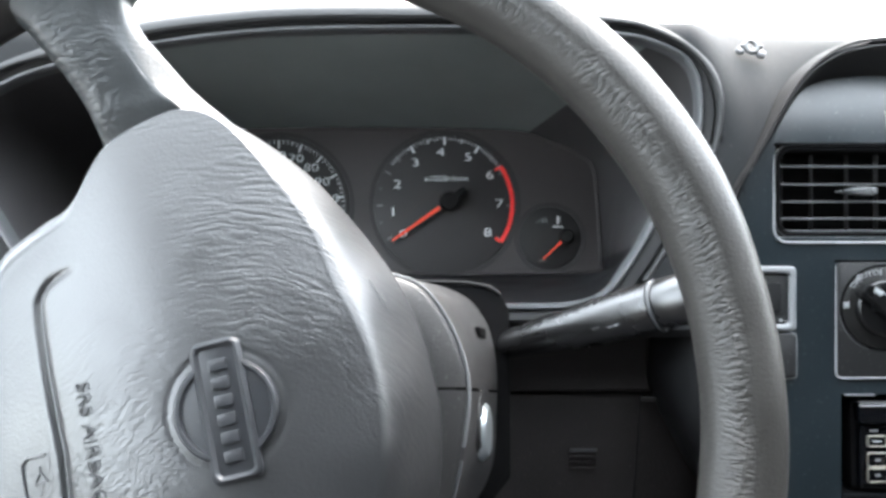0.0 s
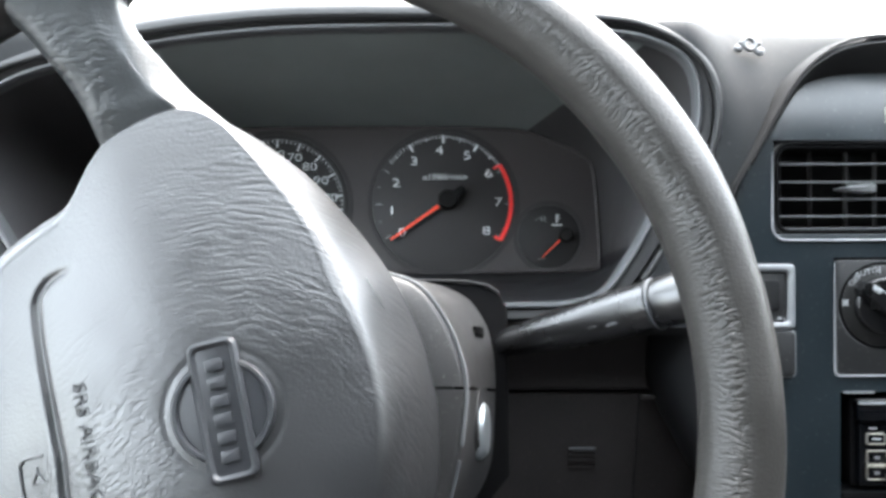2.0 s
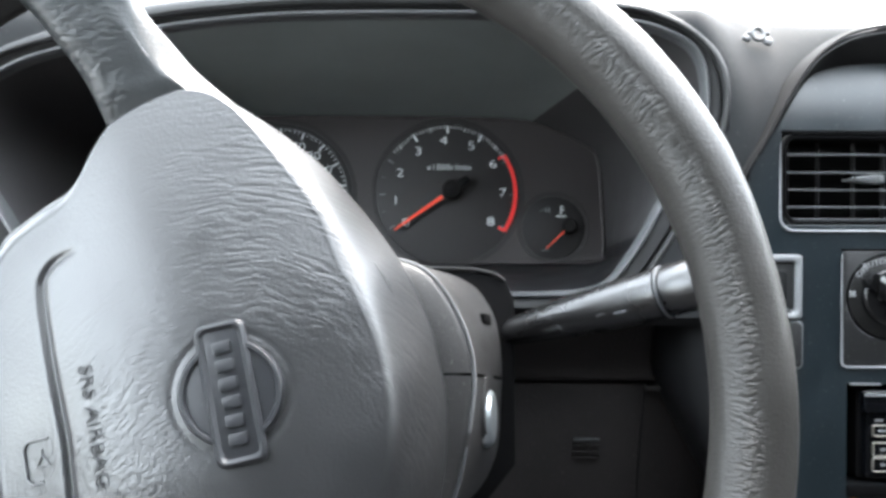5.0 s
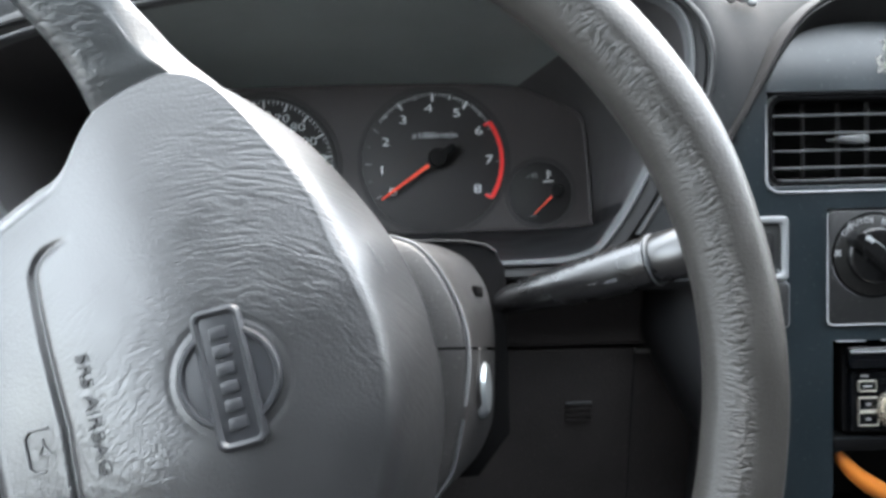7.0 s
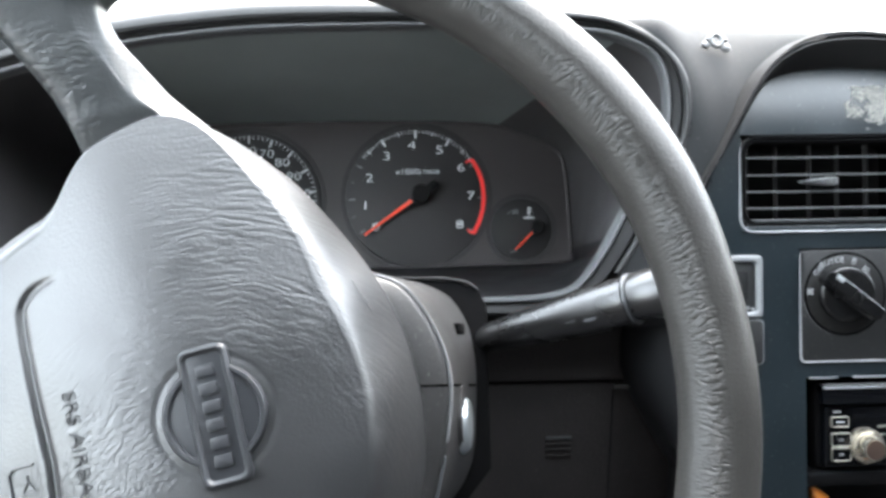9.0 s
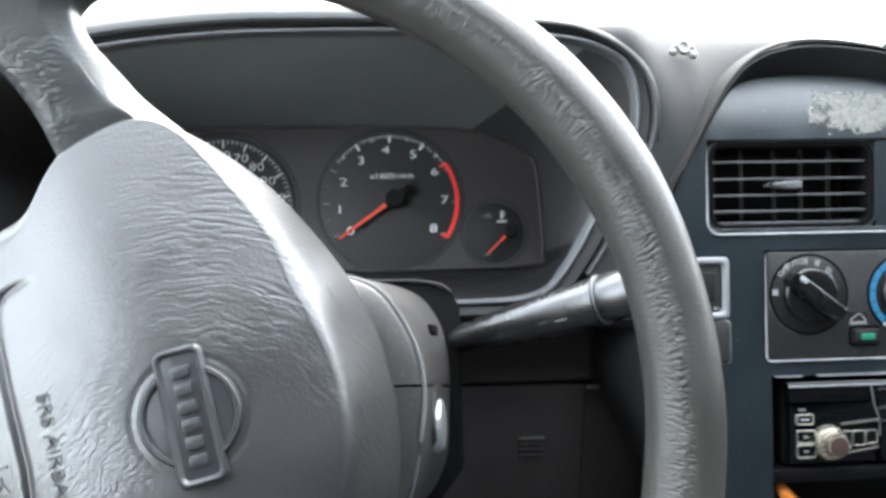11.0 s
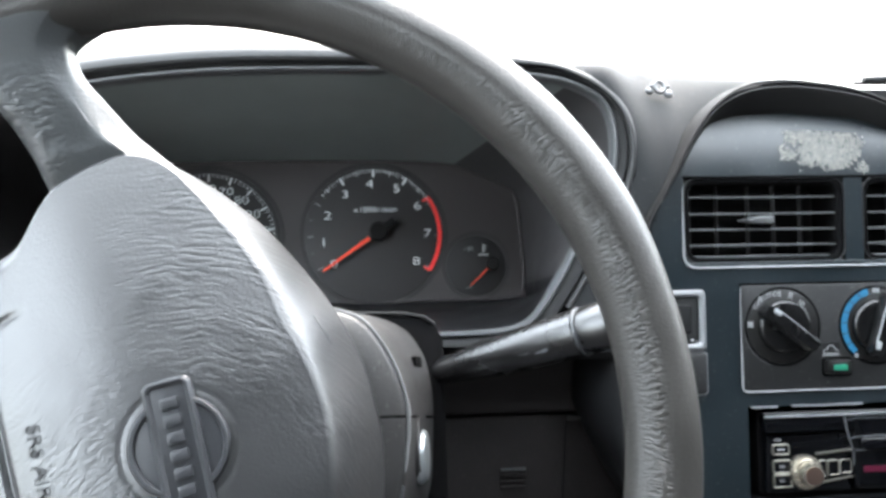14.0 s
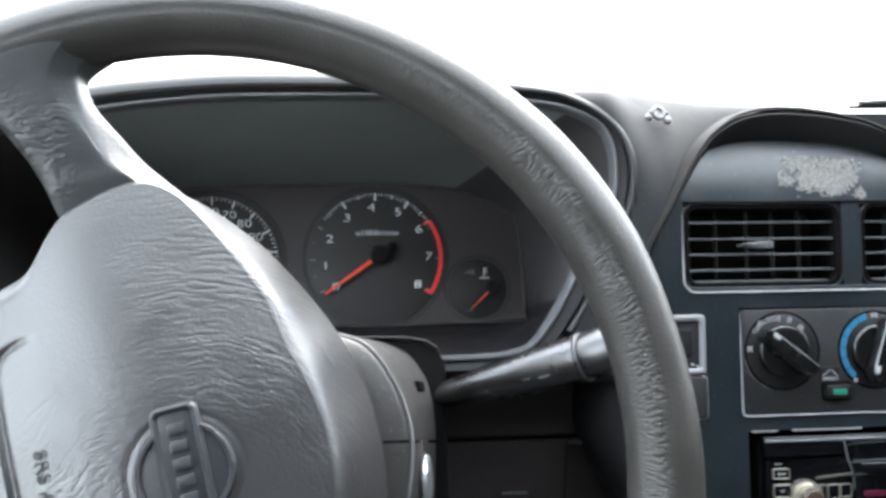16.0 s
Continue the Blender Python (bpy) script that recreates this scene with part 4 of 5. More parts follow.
part("arm", tube([(-0.02, 0, 0.002), (0.10, 0.01, 0.008), (0.30, 0.03, 0.004)], [0.004, 0.006, 0.007], 8), BLACK, wiper)
part("blade", tube([(-0.03, 0.004, -0.003), (0.12, 0.016, -0.001), (0.32, 0.036, -0.004)], 0.003, 8), BLACK, wiper)
part("pivot", lathe([(0.012, -0.10), (0.012, 0.006), (0.008, 0.01)], 16, (0.30, 0.03)), BLACK, wiper)

# ---- instrument cluster ----
cluster = thing("instrument_cluster", CLUSTER, "dark instrument cluster with tachometer, speedometer and temperature gauge", "instrument cluster")
TACH, SPEED, TEMP = (0.0015, 0.0005), (-0.1232, -0.0015), (0.0800, -0.0252)


def gauge_face():
    """The dark front sheet behind the dials."""
    return slab(FACE_LINE, -0.012, -0.0045, 0.001)


part("face_sheet", gauge_face(), FACE, cluster)
part("face_frame", ringslab(shrink(FACE_LINE, -0.0005), shrink(FACE_LINE, 0.0016), -0.010, -0.0030, 0.0008), FACE, cluster)


def dial(name, at, r, label, mat=DIAL):
    d = part(name, lathe([(r, -0.0046), (r - 0.0003, -0.0034), (r - 0.0012, -0.0030)], 72, at), mat, cluster, label)
    part("dial_wall", ringslab(circle(*at, r + 0.0035, 72), circle(*at, r, 72), -0.0046, -0.0038, 0.0003), DIAL, d)
    return d


def tick(d, at, r0, r1, a, w, mat, name="tick"):
    m = Matrix.Translation((*at, -0.0030)) @ Matrix.Rotation(radians(a), 4, "Z")
    part(name, moved(([(r0, -w, 0), (r1, -w, 0), (r1, w, 0), (r0, w, 0), (r0, -w, 0.0002), (r1, -w, 0.0002), (r1, w, 0.0002), (r0, w, 0.0002)],
                      [(0, 3, 2, 1), (4, 5, 6, 7), (0, 1, 5, 4), (1, 2, 6, 5), (2, 3, 7, 6), (3, 0, 4, 7)]), m), mat, d)


PALE = material("pale_print", (0.62, 0.625, 0.63), 0.6)
tach = dial("tachometer", TACH, 0.0535, "charcoal tachometer dial with white print")
for k in range(9):
    a = 212 - 30.5 * k
    big = k in (3, 4, 5)
    tick(tach, TACH, 0.0448 if big else 0.0462, 0.0508, a, 0.0007 if big else 0.0004, WHITE if big else GREY)
for k in range(61):
    a = 212 - 30.5 * k / 10
    if 22 < k < 61 and k % 10:
        tick(tach, TACH, 0.0474 if k % 5 == 0 else 0.0484, 0.0508, a, 0.0004 if k % 5 == 0 else 0.00022, WHITE)
    elif k < 22 and k % 10 == 5:
        tick(tach, TACH, 0.0480, 0.0505, a, 0.0004, DIM)
part("redline", arc_band(*TACH, 0.0490, 0.0522, -34, 34, -0.0029), RED, tach, "red danger band")
for a in (34, -34):
    tick(tach, TACH, 0.0455, 0.0505, a, 0.0010, RED, "redline_end")
for k, (x, y) in enumerate(((-0.0293, -0.0220), (-0.0370, -0.0056), (-0.0338, 0.0152), (-0.0203, 0.0315), (-0.0014, 0.0396), (0.0194, 0.0358), (0.0354, 0.0222), (0.0425, 0.0005), (0.0336, -0.0211))):
    lettering("numeral", str(k), 0.0090, x, y, -0.0028, WHITE, tach, 0, 1.45, thin=0.0001)
lettering("lettering", "x1000r/min", 0.0060, 0.0027, 0.0196, -0.0028, WHITE, tach, 0, 1.12, thin=0.00003, space=1.06)
hub_at = (0.0050, 0.0022)


def needle(d, hub, tip, start, width, mat, hub_r, hub_h):
    v = Vector((tip[0] - hub[0], tip[1] - hub[1], 0))
    a = math.degrees(math.atan2(v.y, v.x))
    m = Matrix.Translation((*hub, 0.0)) @ Matrix.Rotation(radians(a), 4, "Z")
    blade = slab([(start, -width), (v.length, -width * 0.45), (v.length, width * 0.45), (start, width)], 0.0015, 0.0030, 0.0002)
    part("needle", moved(blade, m), mat, d, "orange-red needle")
    part("needle_hub", lathe([(hub_r, -0.003), (hub_r, hub_h * 0.5), (hub_r * 0.85, hub_h), (hub_r * 0.6, hub_h * 1.05)], 32, hub), HUB, d, "black needle hub")


needle(tach, hub_at, (-0.0375, -0.0277), 0.0088, 0.0015, NEEDLE, 0.0074, 0.0045)
part("needle_tail", moved(slab(rrect(0.004, 0.0150, -0.0030, 0.0030, 0.002), 0.0012, 0.0040, 0.0006), Matrix.Translation((*hub_at, 0)) @ Matrix.Rotation(radians(36), 4, "Z")), BLACK, tach)

speed = dial("speedometer", SPEED, 0.0535, "charcoal speedometer dial with white print")
for k in range(61):
    v = 2 * k
    a = 212 - 30.5 * 8 * v / 120
    major = v % 10 == 0
    tick(speed, SPEED, 0.0440 if major else 0.0474, 0.0500, a, 0.0006 if major else 0.00022, WHITE)
part("tick_ring", arc_band(*SPEED, 0.0500, 0.0505, -34, 214, -0.0030), GREY, speed)
for v in range(0, 121, 10):
    a = radians(212 - 30.5 * 8 * v / 120)
    lettering("numeral", str(v), 0.0088, SPEED[0] + 0.0378 * math.cos(a), SPEED[1] + 0.0385 * math.sin(a), -0.0028, WHITE, speed, 0, 1.32, thin=0.0001)
needle(speed, SPEED, (SPEED[0] - 0.040, SPEED[1] - 0.026), 0.0088, 0.0015, NEEDLE, 0.0074, 0.0045)

gauge = dial("temperature_gauge", TEMP, 0.0235, "small charcoal temperature gauge", DARKDIAL)
needle(gauge, (TEMP[0] + 0.012, TEMP[1] + 0.001), (0.0741, -0.0412), 0.0060, 0.0007, NEEDLE, 0.0052, 0.0040)
lettering("lettering", "H", 0.0050, 0.0760, -0.0125, -0.0028, GREY, gauge, 0, 1.2)
part("gauge_mark", arc_band(*TEMP, 0.0150, 0.0158, 100, 130, -0.0029), DIM, gauge)
part("coolant_symbol", join(box(0.0853, 0.0867, -0.0150, -0.0085, -0.003, -0.0027, 0.0004, 0.0001), box(0.0867, 0.0885, -0.0100, -0.0092, -0.003, -0.0027, 0.0003, 0.0001),
     box(0.0867, 0.0885, -0.0124, -0.0116, -0.003, -0.0027, 0.0003, 0.0001), box(0.0822, 0.0900, -0.0172, -0.0160, -0.003, -0.0027, 0.0004, 0.0001)), PALE, gauge)
part("gauge_mark", join(box(0.0715, 0.0770, -0.0425, -0.0415, -0.003, -0.0027, 0.0003, 0.0001)), DIM, gauge)

# ---- steering column ----
column = thing("steering_column", WHEEL, "grey plastic steering column shroud with ignition lock", "steering column")
FRONT = [(0, 0.064), (0.030, 0.0630), (0.0547, 0.0585), (0.067, 0.0530), (0.0770, 0.0400), (0.0838, 0.0245), (0.0862, 0.0100), (0.0850, -0.0060), (0.0820, -0.0244), (0.0750, -0.0450), (0.055, -0.060), (0, -0.066)]
REAR = [(0, 0.068), (0.040, 0.0670), (0.0680, 0.0630), (0.0850, 0.0560), (0.0935, 0.0455), (0.0972, 0.0358), (0.0995, 0.0200), (0.0990, -0.0020), (0.0965, -0.0258), (0.0850, -0.0450), (0.060, -0.060), (0, -0.065)]


def half_ring(half, top, cut):
    p = smooth(half, 10)
    p = p[p[:, 1] > cut + 0.0006] if top else p[p[:, 1] < cut - 0.0006][::-1]
    p = np.vstack([p, [(np.interp(cut, smooth(half, 10)[::-1, 1], smooth(half, 10)[::-1, 0]), cut + (0.0006 if top else -0.0006))]])
    p = even(p, 40, False)
    return np.vstack([p * (-1, 1), p[::-1]]) if not top else np.vstack([p[::-1] * (1, 1), p * (-1, 1)])


def shroud(top):
    rings = []
    cut = 0.0105
    f, r = half_ring(FRONT, top, cut), half_ring(REAR, top, cut)
    mid = np.array((0, cut))
    for k, h in ((0.45, -0.054), (0.80, -0.056), (0.945, -0.0585), (0.972, -0.0600), (0.992, -0.0635), (1.0, -0.072)):
        rings.append([(*(mid + (p - mid) * k), h) for p in f])
    for s in (0.3, 0.65, 1.0):
        rings.append([(*(a * (1 - s) + b * s), -0.072 - 0.05 * s) for a, b in zip(f, r)])
    rings.append([(*(p * 0.95), -0.126) for p in r])
    return loft(rings, closed=False)


part("upper_shroud", shroud(True), SHROUD, column)
part("lower_shroud", shroud(False), SHROUD, column)
part("shroud_core", loft([at_z([(x * 0.92, y * 0.92) for x, y in mirrored([(a, b) for a, b in smooth(FRONT, 3)])], h) for h in (-0.062, -0.120)]), BLACK, column, "dark core inside the split shroud")
part("stalk_slot", moved(slab(rrect(-0.0055, 0.0055, -0.0024, 0.0024, 0.0010), 0, 0.0024, 0.0004), Matrix.Translation((0.0898, 0.0372, -0.104)) @ Matrix.Rotation(radians(72), 4, "Y")), RUBBER, column)
edge_line = even(smooth(FRONT, 10), 90, False)
part("shroud_edge", tube([(x * 0.982 + 0.0002, y * 0.982, -0.0608) for x, y in edge_line[18:50]], [0.0004] + [0.0010] * 30 + [0.0008], 8), SLAT, column, "raised light edge of the shroud")
part("shroud_edge", tube([(x * 0.982 + 0.0002, y * 0.982, -0.0608) for x, y in edge_line[51:78]], 0.0008, 8), COLLAR, column)
lock = part("ignition_lock", moved(lathe([(0.0172, -0.003), (0.0172, 0.0010), (0.0158, 0.0026), (0.0140, 0.0026)], 36), Matrix.Translation((0.0905, -0.0020, -0.100)) @ Matrix.Rotation(radians(78), 4, "Y")), SHROUD, column, "round grey ignition lock housing")
part("lock_cylinder", moved(lathe([(0.0115, 0), (0.0115, 0.0045), (0.0095, 0.0070), (0.006, 0.0076)], 32), Matrix.Translation((0.0878, -0.0075, -0.100)) @ Matrix.Rotation(radians(78), 4, "Y") @ Matrix.Diagonal((1, 1.15, 1, 1))), SILVER, lock, "silver lock cylinder")

cover = thing("column_jacket", WHEEL, "black plastic cover behind the steering column shroud", "column cover")
part("jacket", moved(slab(mirrored([(0, 0.0650), (0.070, 0.0640), (0.092, 0.0625), (0.1020, 0.0580), (0.1060, 0.050), (0.1060, -0.03), (0.09, -0.05), (0, -0.055)]), -0.24, -0.1235, 0.002), Matrix()), RUBBER, cover)
part("jacket_edge", tube([(0.055, 0.0645, -0.1236), (0.085, 0.0640, -0.1236), (0.0965, 0.0618, -0.1236), (0.1015, 0.0580, -0.1236)], 0.0010, 8), BLACK, cover)

# ---- control stalk ----
stalk = thing("wiper_stalk", WHEEL, "black plastic wiper control stalk beside the steering wheel", "control stalk")
ROOT, RING = Vector((0.0850, 0.0292, -0.1430)), Vector((0.1672, 0.0472, -0.0780))
steps = [(0.0, 0.0036), (0.08, 0.0046), (0.25, 0.0068), (0.5, 0.0094), (0.75, 0.0107), (0.95, 0.0112), (1.0, 0.0112)]
part("arm", tube([ROOT.lerp(RING, s) for s, r in steps], [r for s, r in steps], 28), STALK, stalk)
part("collar", tube([ROOT.lerp(RING, s) for s in (1.006, 1.009, 1.018, 1.022)], [0.0109, 0.0117, 0.0117, 0.0109], 28), COLLAR, stalk, "pale ring on the stalk")
part("end_cap", tube([ROOT.lerp(RING, s) for s in (1.028, 1.04, 1.15, 1.185, 1.20)], [0.0110, 0.0113, 0.0112, 0.0104, 0.0078], 28), STALK, stalk)
axis = (RING - ROOT).normalized()
out = (Vector((0.079, 0.005, 0.28)) - RING).normalized()
out = (out - out.dot(axis) * axis).normalized()
up = out.cross(axis)
for s, shift, length, mat in ((0.84, 0.0038, 0.0030, COLLAR), (0.75, 0.0030, 0.0022, PLATE)):
    r = float(np.interp(s, [q for q, w in steps], [w for q, w in steps])) + 0.0002
    c = ROOT.lerp(RING, s)
    m = Matrix((axis, up, out)).transposed().to_4x4()
    m.translation = c + out * (r * 0.985) - up * shift
    part("mark", moved(box(-length, length, -0.0005, 0.0005, -0.0002, 0.0002, 0.0003, 0.0001), m), mat, stalk)

# ---- steering wheel, turned about three quarters of a right angle clockwise ----
wheel = thing("steering_wheel", WHEEL @ Matrix.Rotation(radians(-76), 4, "Z"), "grey leather-grained steering wheel turned sideways with airbag cover", "steering wheel")
R_RIM, R_TUBE = 0.1775, 0.0143
# the rim is worn slimmer where it is held: degrees round the wheel, its radius and the tube's
RIM_TURN = (-180, -70, -8, 4, 16, 27, 42, 62, 90, 112, 180)
RIM_RADIUS = (0.1775, 0.1752, 0.1751, 0.1759, 0.1770, 0.1781, 0.1786, 0.1785, 0.1783, 0.1778, 0.1775)
RIM_GIRTH = (0.0143, 0.0139, 0.0139, 0.0139, 0.0139, 0.0147, 0.0149, 0.0147, 0.0146, 0.0140, 0.0143)


def rim_mesh(nu=360, nv=72):
    verts, faces, uvs = [], [], []
    for i in range(nu):
        a = 2 * math.pi * i / nu
        turned = (math.degrees(a) - 76 + 180) % 360 - 180
        centre_r = float(np.interp(turned, RIM_TURN, RIM_RADIUS))
        girth = float(np.interp(turned, RIM_TURN, RIM_GIRTH))
        for j in range(nv):
            b = 2 * math.pi * j / nv
            # leather pulled over a core: slightly flat face with a soft ridge
            seam = math.exp(-(((math.degrees(b) - 101) / 5) ** 2))
            r = girth * (1 + 0.006 * noise.noise(Vector((math.cos(a) * 9, math.sin(a) * 9, b * 0.7))) - 0.030 * seam)
            rr = centre_r + r * math.cos(b)
            verts.append((rr * math.cos(a), rr * math.sin(a), r * math.sin(b)))
    me = bpy.data.meshes.new("rim")
    for i in range(nu):
        for j in range(nv):
            faces.append((i * nv + j, ((i + 1) % nu) * nv + j, ((i + 1) % nu) * nv + (j + 1) % nv, i * nv + (j + 1) % nv))
            for di, dj in ((0, 0), (1, 0), (1, 1), (0, 1)):
                uvs += [2 * math.pi * (i + di) / nu * R_RIM, 2 * math.pi * (j + dj) / nv * R_TUBE]
    me.from_pydata(verts, [], faces)
    layer = me.uv_layers.new(name="UVMap")
    layer.data.foreach_set("uv", uvs)
    me.shade_smooth()
    return me


part("rim", rim_mesh(), RIM, wheel, "wrinkled grey leather rim")

PAD_HALF = [(0, 0.0722), (0.0161, 0.0713), (0.0372, 0.0668), (0.0576, 0.0588), (0.0824, 0.0459), (0.0953, 0.0364), (0.1037, 0.0294), (0.1118, 0.0210), (0.1160, 0.0120), (0.1170, 0.0010), (0.1150, -0.0125), (0.1112, -0.0245),
            (0.1062, -0.0350), (0.1015, -0.0450), (0.0988, -0.0550), (0.0972, -0.0630), (0.0952, -0.0700), (0.0925, -0.0775), (0.0880, -0.0865), (0.075, -0.0965), (0.045, -0.1020), (0, -0.1035)]
SEAM_HALF = [(0.0650, -0.0430), (0.0642, -0.0490), (0.0622, -0.0555), (0.0580, -0.0598), (0.0515, -0.0610), (0.030, -0.0605), (0, -0.0590)]


RIDGE = 0.74  # share of the rings that lie on the front face


def pad_height(q, joint=0.0, y=0.0, wide=0.0, curl=1.95, steep=0.0):
    """Height of the cover from its middle (q = 0) over the ridge to its edge (q = 1); joint: how far the edge meets a spoke."""
    e = max(abs(y) - 0.060, 0.0)
    near = min(abs(y), 0.060)
    front = -0.0005 - 2.3 * near * near - 0.276 * e + 2.2 * e * e - 0.0035 * min(q / RIDGE, 1) ** 2 - 0.0012 * wide * min(q / RIDGE, 1) ** 3
    t = max((q - RIDGE) / (1 - RIDGE), 0)
    t = (math.sqrt(t * t + 0.04) - 0.20) / 0.8198
    return front - ((0.031 + 0.011 * steep) * (1 - joint) + 0.004 * joint) * t**curl


def fall(s):
    """The cover drops gently towards both ends."""
    return 1.8 * s * s / (1 + (s / 0.055) ** 2)


def pad_mesh(na=640, nr=220):
    c = np.array((0.0, -0.008))
    outline = by_angle(even(smooth(mirrored(PAD_HALF), 8, True), 500), na, c)
    n_seam = 160
    seam = even(np.vstack([smooth(SEAM_HALF, 6) * (-1, 1), smooth(SEAM_HALF, 6)[::-1]]), 160, False)
    joint = [bump01(y, -0.050, -0.026, 0.000, 0.014) if abs(x) > 0.085 else 0.0 for x, y in outline]
    reach = np.array([0.81 + 0.17 * bump01(y, -0.060, -0.024, 0.000, 0.056) if abs(x) > 0.03 else 0.81 for x, y in outline])
    reach = reach - np.array([0.07 * bump01(y, 0.015, 0.045, 2, 3) * bump01(x, -0.075, -0.045, 2, 3) for x, y in outline])
    for _ in range(14):
        reach = (np.roll(reach, 1) + reach + np.roll(reach, -1)) / 3
    broad = np.array(joint)
    for _ in range(120):
        broad = (np.roll(broad, 1) + broad + np.roll(broad, -1)) / 3
    verts, faces = [(0, -0.008, pad_height(0))], []
    for k in range(1, nr + 1):
        q = k / nr
        s = reach * q / RIDGE if q <= RIDGE else reach + (1 - reach) * (q - RIDGE) / (1 - RIDGE)
        ring = c + (outline - c) * s[:, None]
        far = ((ring[:, None] - seam[None]) ** 2).sum(-1)
        gap = np.sqrt(far.min(1))
        near = far.argmin(1)
        fade = np.clip(np.minimum(near, n_seam - 1 - near) / 14, 0, 1)
        for (x, y), d, j, e, deep in zip(ring, gap, joint, broad, fade):
            low = 0.0003 * math.exp(-(((math.hypot(x + 0.0015, y - 0.002) - 0.0204) / 0.0012) ** 2)) / max(min(d / 0.002, 1), 0.01)
            verts.append((x, y, pad_height(q, j, y, e, 1.15 + 0.30 * bump01(-x, 0.020, 0.060, 2, 3) if y > 0 else 1.60, bump01(x, -0.040, 0.000, 2, 3) * bump01(y, 0.0, 0.030, 2, 3)) - fall(max(abs(x) - 0.018, 0)) * (2.8 if x > 0 else 1.0) - 0.0019 * deep * math.exp(-((d / 0.0016) ** 2)) - low * min(d / 0.002, 1)))
    faces += [(0, 1 + j, 1 + (j + 1) % na) for j in range(na)]
    for k in range(nr - 1):
        for j in range(na):
            a, b = 1 + k * na + j, 1 + k * na + (j + 1) % na
            faces.append((a, a + na, b + na, b))
    last = 1 + (nr - 1) * na
    base = len(verts)
    for x, y in c + (outline - c) * 0.97:
        verts.append((x, y, -0.052))
    faces += [(last + j, base + j, base + (j + 1) % na, last + (j + 1) % na) for j in range(na)]
    faces.append(tuple(range(base, base + na)))
    return verts, faces


def lay_uv(ob, rule):
    """Surface coordinates in metres for the folds: rule gives them from a vertex; wraps are closed within a face."""
    me = ob.data
    spots = [rule(v.co) for v in me.vertices]
    turn = 2 * math.pi * 0.06
    uvs = []
    for f in me.polygons:
        q = [spots[k] for k in f.vertices]
        top = max(p[1] for p in q)
        uvs += [c for u, v in q for c in (u, v + (turn if top - v > turn / 2 else 0))]
    me.uv_layers.new(name="UVMap").data.foreach_set("uv", uvs)


pad = part("airbag_cover", pad_mesh(), PAD, wheel, "creased grey vinyl airbag cover")


# folds run in arcs round a point below the emblem
lay_uv(pad, lambda p: (math.hypot(p.x - 0.038, p.y + 0.009), 0.06 * math.atan2(p.y + 0.009, 0.038 - p.x)))


def spoke(sign):
    """A flat arm that rises from the cover and flows into the rim; its inner front edge is chamfered, its inner flank is broad."""
    xs = np.r_[np.linspace(0.100, 0.158, 30), np.linspace(0.1590, 0.1760, 26)]
    low = smooth([(0.100, -0.0275), (0.1103, -0.0294), (0.1194, -0.0303), (0.1259, -0.0316), (0.1344, -0.0342), (0.1409, -0.0371), (0.1474, -0.0402), (0.1548, -0.0440), (0.161, -0.0490), (0.167, -0.0560), (0.172, -0.0640), (0.177, -0.0740)], 6)
    ridge = smooth([(0.100, 0.0105), (0.1154, 0.0040), (0.1215, -0.0020), (0.1285, -0.0072), (0.1355, -0.0097), (0.1438, -0.0133), (0.1512, -0.0156), (0.158, -0.0160), (0.166, -0.0110), (0.177, 0.0040)], 6)
    edge = smooth([(0.100, 0.0125), (0.1154, 0.0051), (0.1187, 0.0000), (0.1285, -0.0048), (0.138, -0.0082), (0.1485, -0.0091), (0.1542, -0.0092), (0.160, -0.0075), (0.165, -0.0015), (0.170, 0.0090), (0.177, 0.0260)], 6)
    flank = smooth([(0.100, 0.0270), (0.1137, 0.0164), (0.1205, 0.0105), (0.1281, 0.0050), (0.1386, -0.0004), (0.1494, -0.0062), (0.1560, -0.0074), (0.1604, -0.0064), (0.1640, -0.0020), (0.1665, 0.0050), (0.170, 0.0140), (0.177, 0.0300)], 6)
    lines = [np.interp(xs, c[:, 0], c[:, 1]) for c in (low, ridge, edge, flank)]
    for c in lines[1:]:
        for _ in range(5):
            c[1:-1] = (c[:-2] + 2 * c[1:-1] + c[2:]) / 4
    rings = []
    for x, yl, yg, yr, ys in zip(xs, *lines):
        s = (x - 0.100) / 0.076
        deep = 1 - 0.30 * s
        sink = 0.0026 * max(0.0, 1 - (x - 0.110) / 0.010) if x > 0.110 else 0.0026
        section = smooth([(yl + 0.006, -0.026 * deep), (yl + 0.001, -0.018 * deep), (yl - 0.0004, -0.010 * deep), (yl + 0.0002, -0.0050), (yl + 0.0030, -0.0014), (yl + 0.35 * (yg - yl), 0.0002),
                          (yl + 0.7 * (yg - yl), 0.0003), (yg - 0.0022, 0.0), (yg + 0.0006, -0.0009), (yr - 0.0012, -0.0006 - 0.42 * max(yr - yg, 0.001)), (yr + 0.0003, -0.0018 - 0.50 * max(yr - yg, 0.001)), (yr * 0.45 + ys * 0.55, -0.0100 * deep), (ys, -0.016 * deep), (ys - 0.0005, -0.022 * deep),
                          (ys - 0.007, -0.029 * deep)], 4, True)
        ring = []
        for y, z in section:
            out = math.hypot(x, y) if abs(y) < 0.045 else math.hypot(x, 0.045)
            top = float(np.interp(out, (0.100, 0.108, 0.125, 0.145, 0.160, 0.171, 0.180), (-0.0135, -0.0118, -0.0068, 0.0012, 0.0070, 0.0120, 0.0130)))
            ring.append((sign * x, y, top - sink + z))
        rings.append(ring)
    return loft(rings)


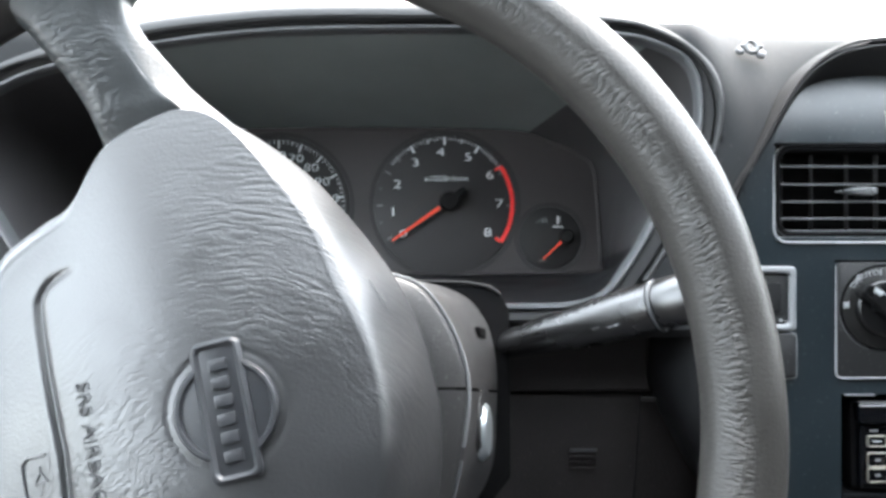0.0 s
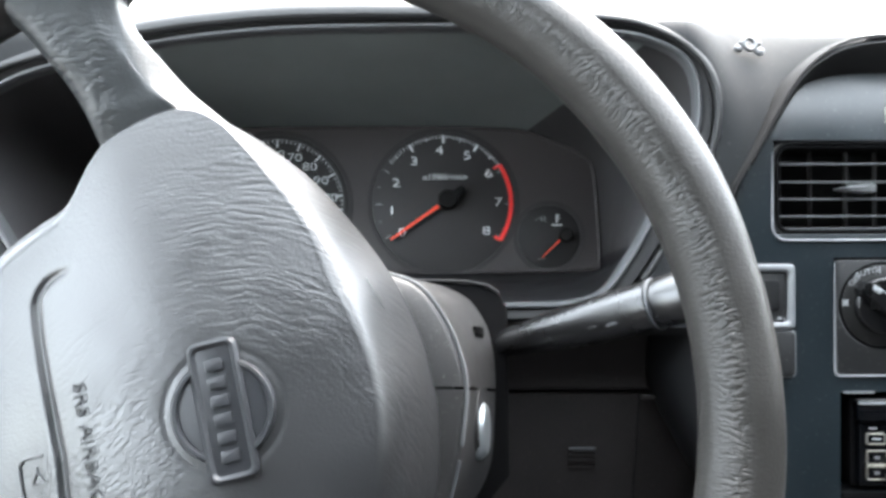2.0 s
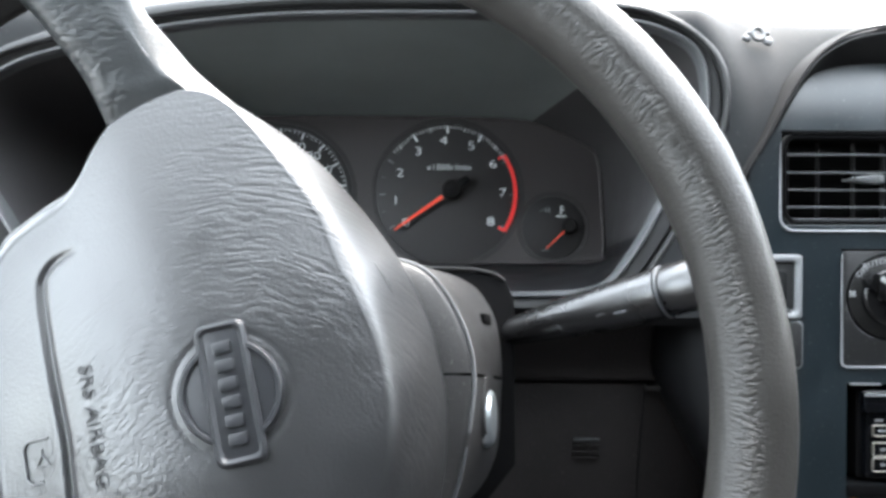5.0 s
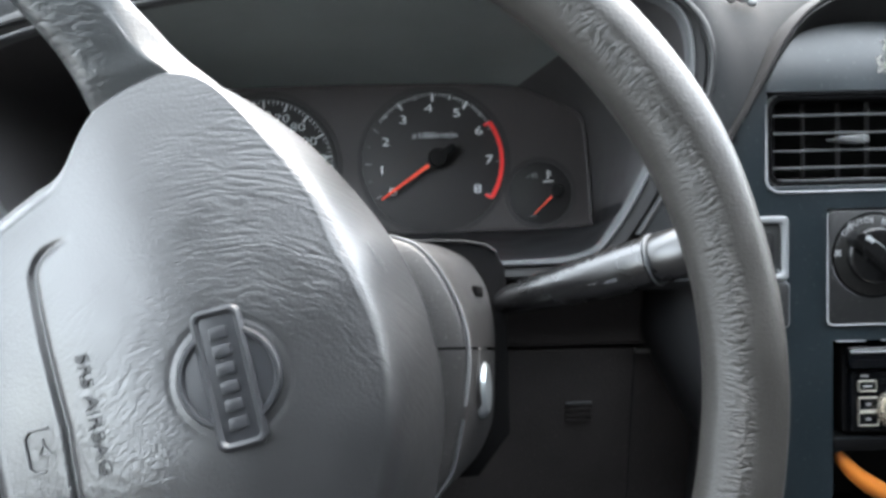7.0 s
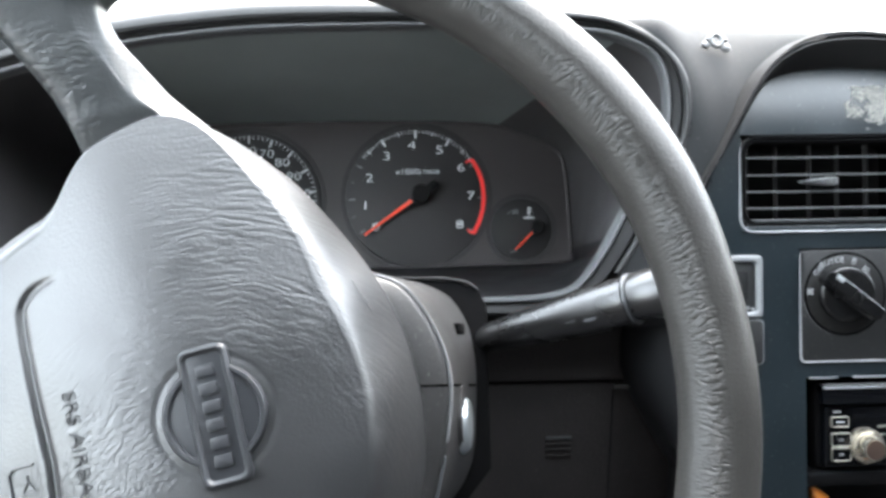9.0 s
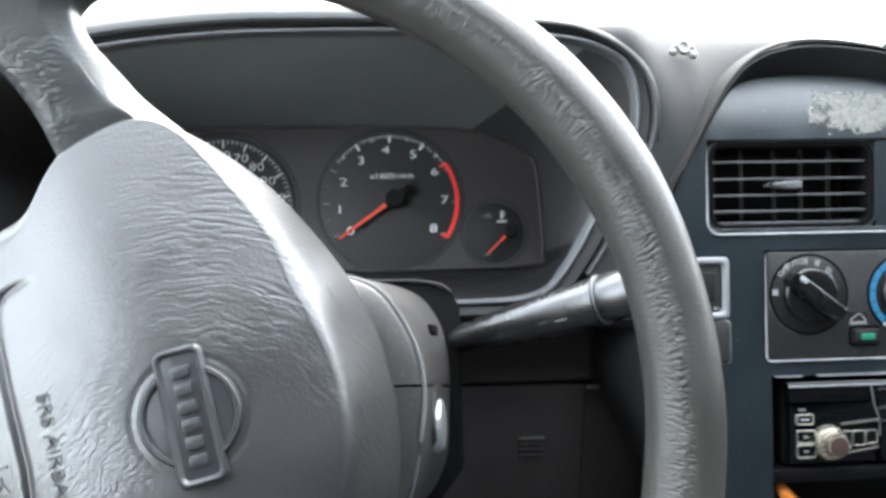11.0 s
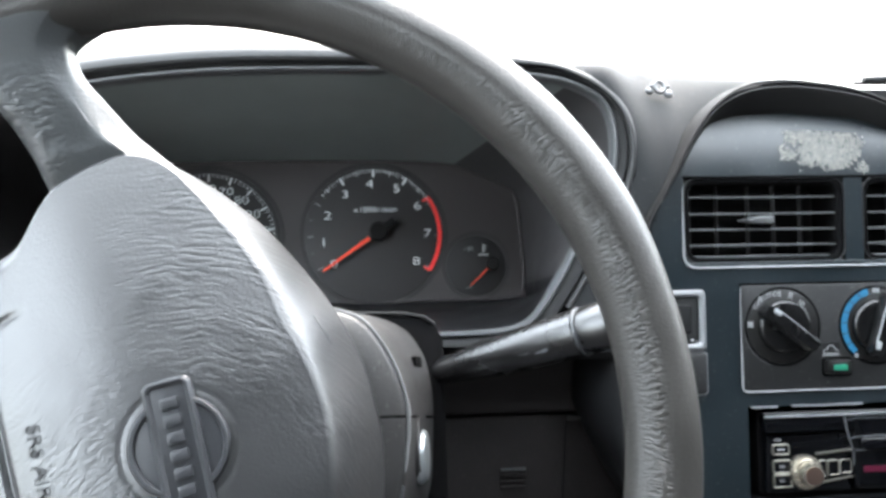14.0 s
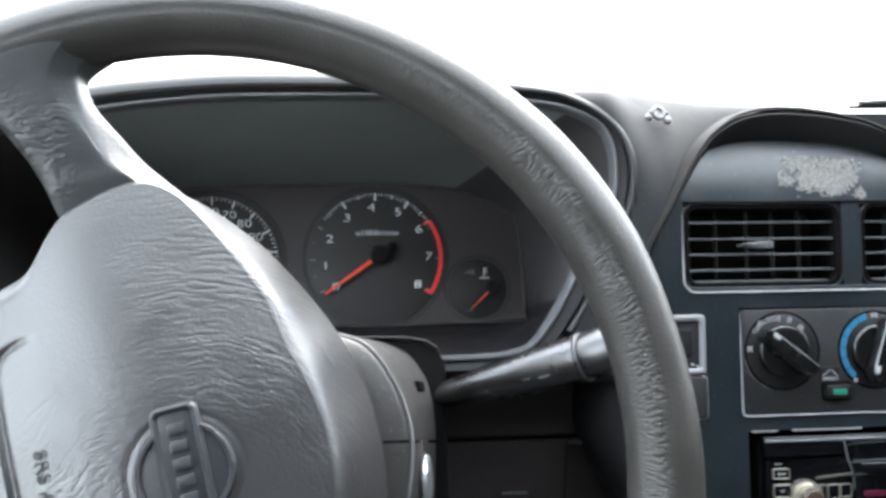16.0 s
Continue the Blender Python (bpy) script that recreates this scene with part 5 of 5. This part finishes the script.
for sign in (-1, 1):
    lay_uv(part("spoke", spoke(sign), SPOKE, wheel, "darker wrinkled leather spoke"), lambda p: (p.x, p.y + 0.5 * p.z))
part("hub", lathe([(0.045, -0.060), (0.048, -0.045), (0.060, -0.030)], 40), BLACK, wheel, "dark hub behind the cover")

# maker's emblem as plain shapes: a ring crossed by a bar, with blank bars
EM, EX, EY = -0.0005, -0.0015, 0.0020
RING_SECTION = ((0.0152, -0.0030), (0.0152, 0.0003), (0.0159, 0.0012), (0.0171, 0.0012), (0.0179, 0.0001), (0.0179, -0.0030))
for start in (29, 209):
    turns = [radians(start + 122 * k / 40) for k in range(41)]
    part("emblem_ring", loft([[(EX + r * math.cos(a), EY + r * math.sin(a), EM + h) for r, h in RING_SECTION] for a in turns]), EMBLEM, pad, "raised emblem ring")
part("emblem_disc", lathe([(0.0153, EM - 0.003), (0.0153, EM - 0.0002), (0.0149, EM - 0.0001)], 64, (EX, EY)), EMBLEM, pad)
part("emblem_bar", slab(rrect(EX - 0.0236, EX + 0.0236, EY - 0.0082, EY + 0.0082, 0.0028), EM - 0.003, EM + 0.0004, 0.0006), EMBLEM, pad, "raised emblem bar")
part("bar_rim", ringslab(rrect(EX - 0.0242, EX + 0.0242, EY - 0.0088, EY + 0.0088, 0.0034), rrect(EX - 0.0214, EX + 0.0214, EY - 0.0060, EY + 0.0060, 0.0018), EM - 0.002, EM + 0.0017, 0.0012), EMBLEM, pad)
for k in range(6):
    x = EX - 0.0155 + 0.0062 * k
    part("emblem_mark", box(x - 0.0020, x + 0.0020, EY - 0.0032, EY + 0.0032, EM + 0.0002, EM + 0.0014, 0.0006, 0.0003), EMBLEM, pad)
INK = material("dark_embossing", (0.0205, 0.0208, 0.0218), 0.36, 0, 0.8)
lettering("lettering", "SRS AIRBAG", 0.0072, -0.0018, -0.0472, -0.0061, INK, pad, 0, 1.12, 0.0003)
horn = part("horn_symbol", tube([(-0.0020, -0.0658, -0.0121), (-0.0020, -0.0740, -0.0142), (0.0000, -0.0762, -0.0149), (0.0105, -0.0762, -0.0149), (0.0125, -0.0740, -0.0142), (0.0125, -0.0700, -0.0134)], 0.0005, 6), INK, pad, "embossed horn symbol")
part("horn_bell", tube([(0.0014, -0.0690, -0.0131), (0.0035, -0.0690, -0.0131), (0.0070, -0.0665, -0.0123), (0.0070, -0.0715, -0.0139), (0.0035, -0.0690, -0.0131)], 0.0005, 6), INK, pad)


def on_pad(x, y):
    """Height of the cover at a place."""
    near = sorted(((v.co.x - x) ** 2 + (v.co.y - y) ** 2, v.co.z) for v in pad.data.vertices if abs(v.co.x - x) < 0.003 and abs(v.co.y - y) < 0.003)
    return max(z for d, z in near[:6])


for path in ([(-0.0379, 0.0573), (-0.0332, 0.0588), (-0.0295, 0.0597), (-0.0255, 0.0614)], [(-0.0315, 0.0602), (-0.0286, 0.0612)]):
    part("scuff", tube([(x, y, on_pad(x, y) + 0.0002) for x, y in path], 0.00020, 6), TRIM, pad, "pale scratch on the cover")
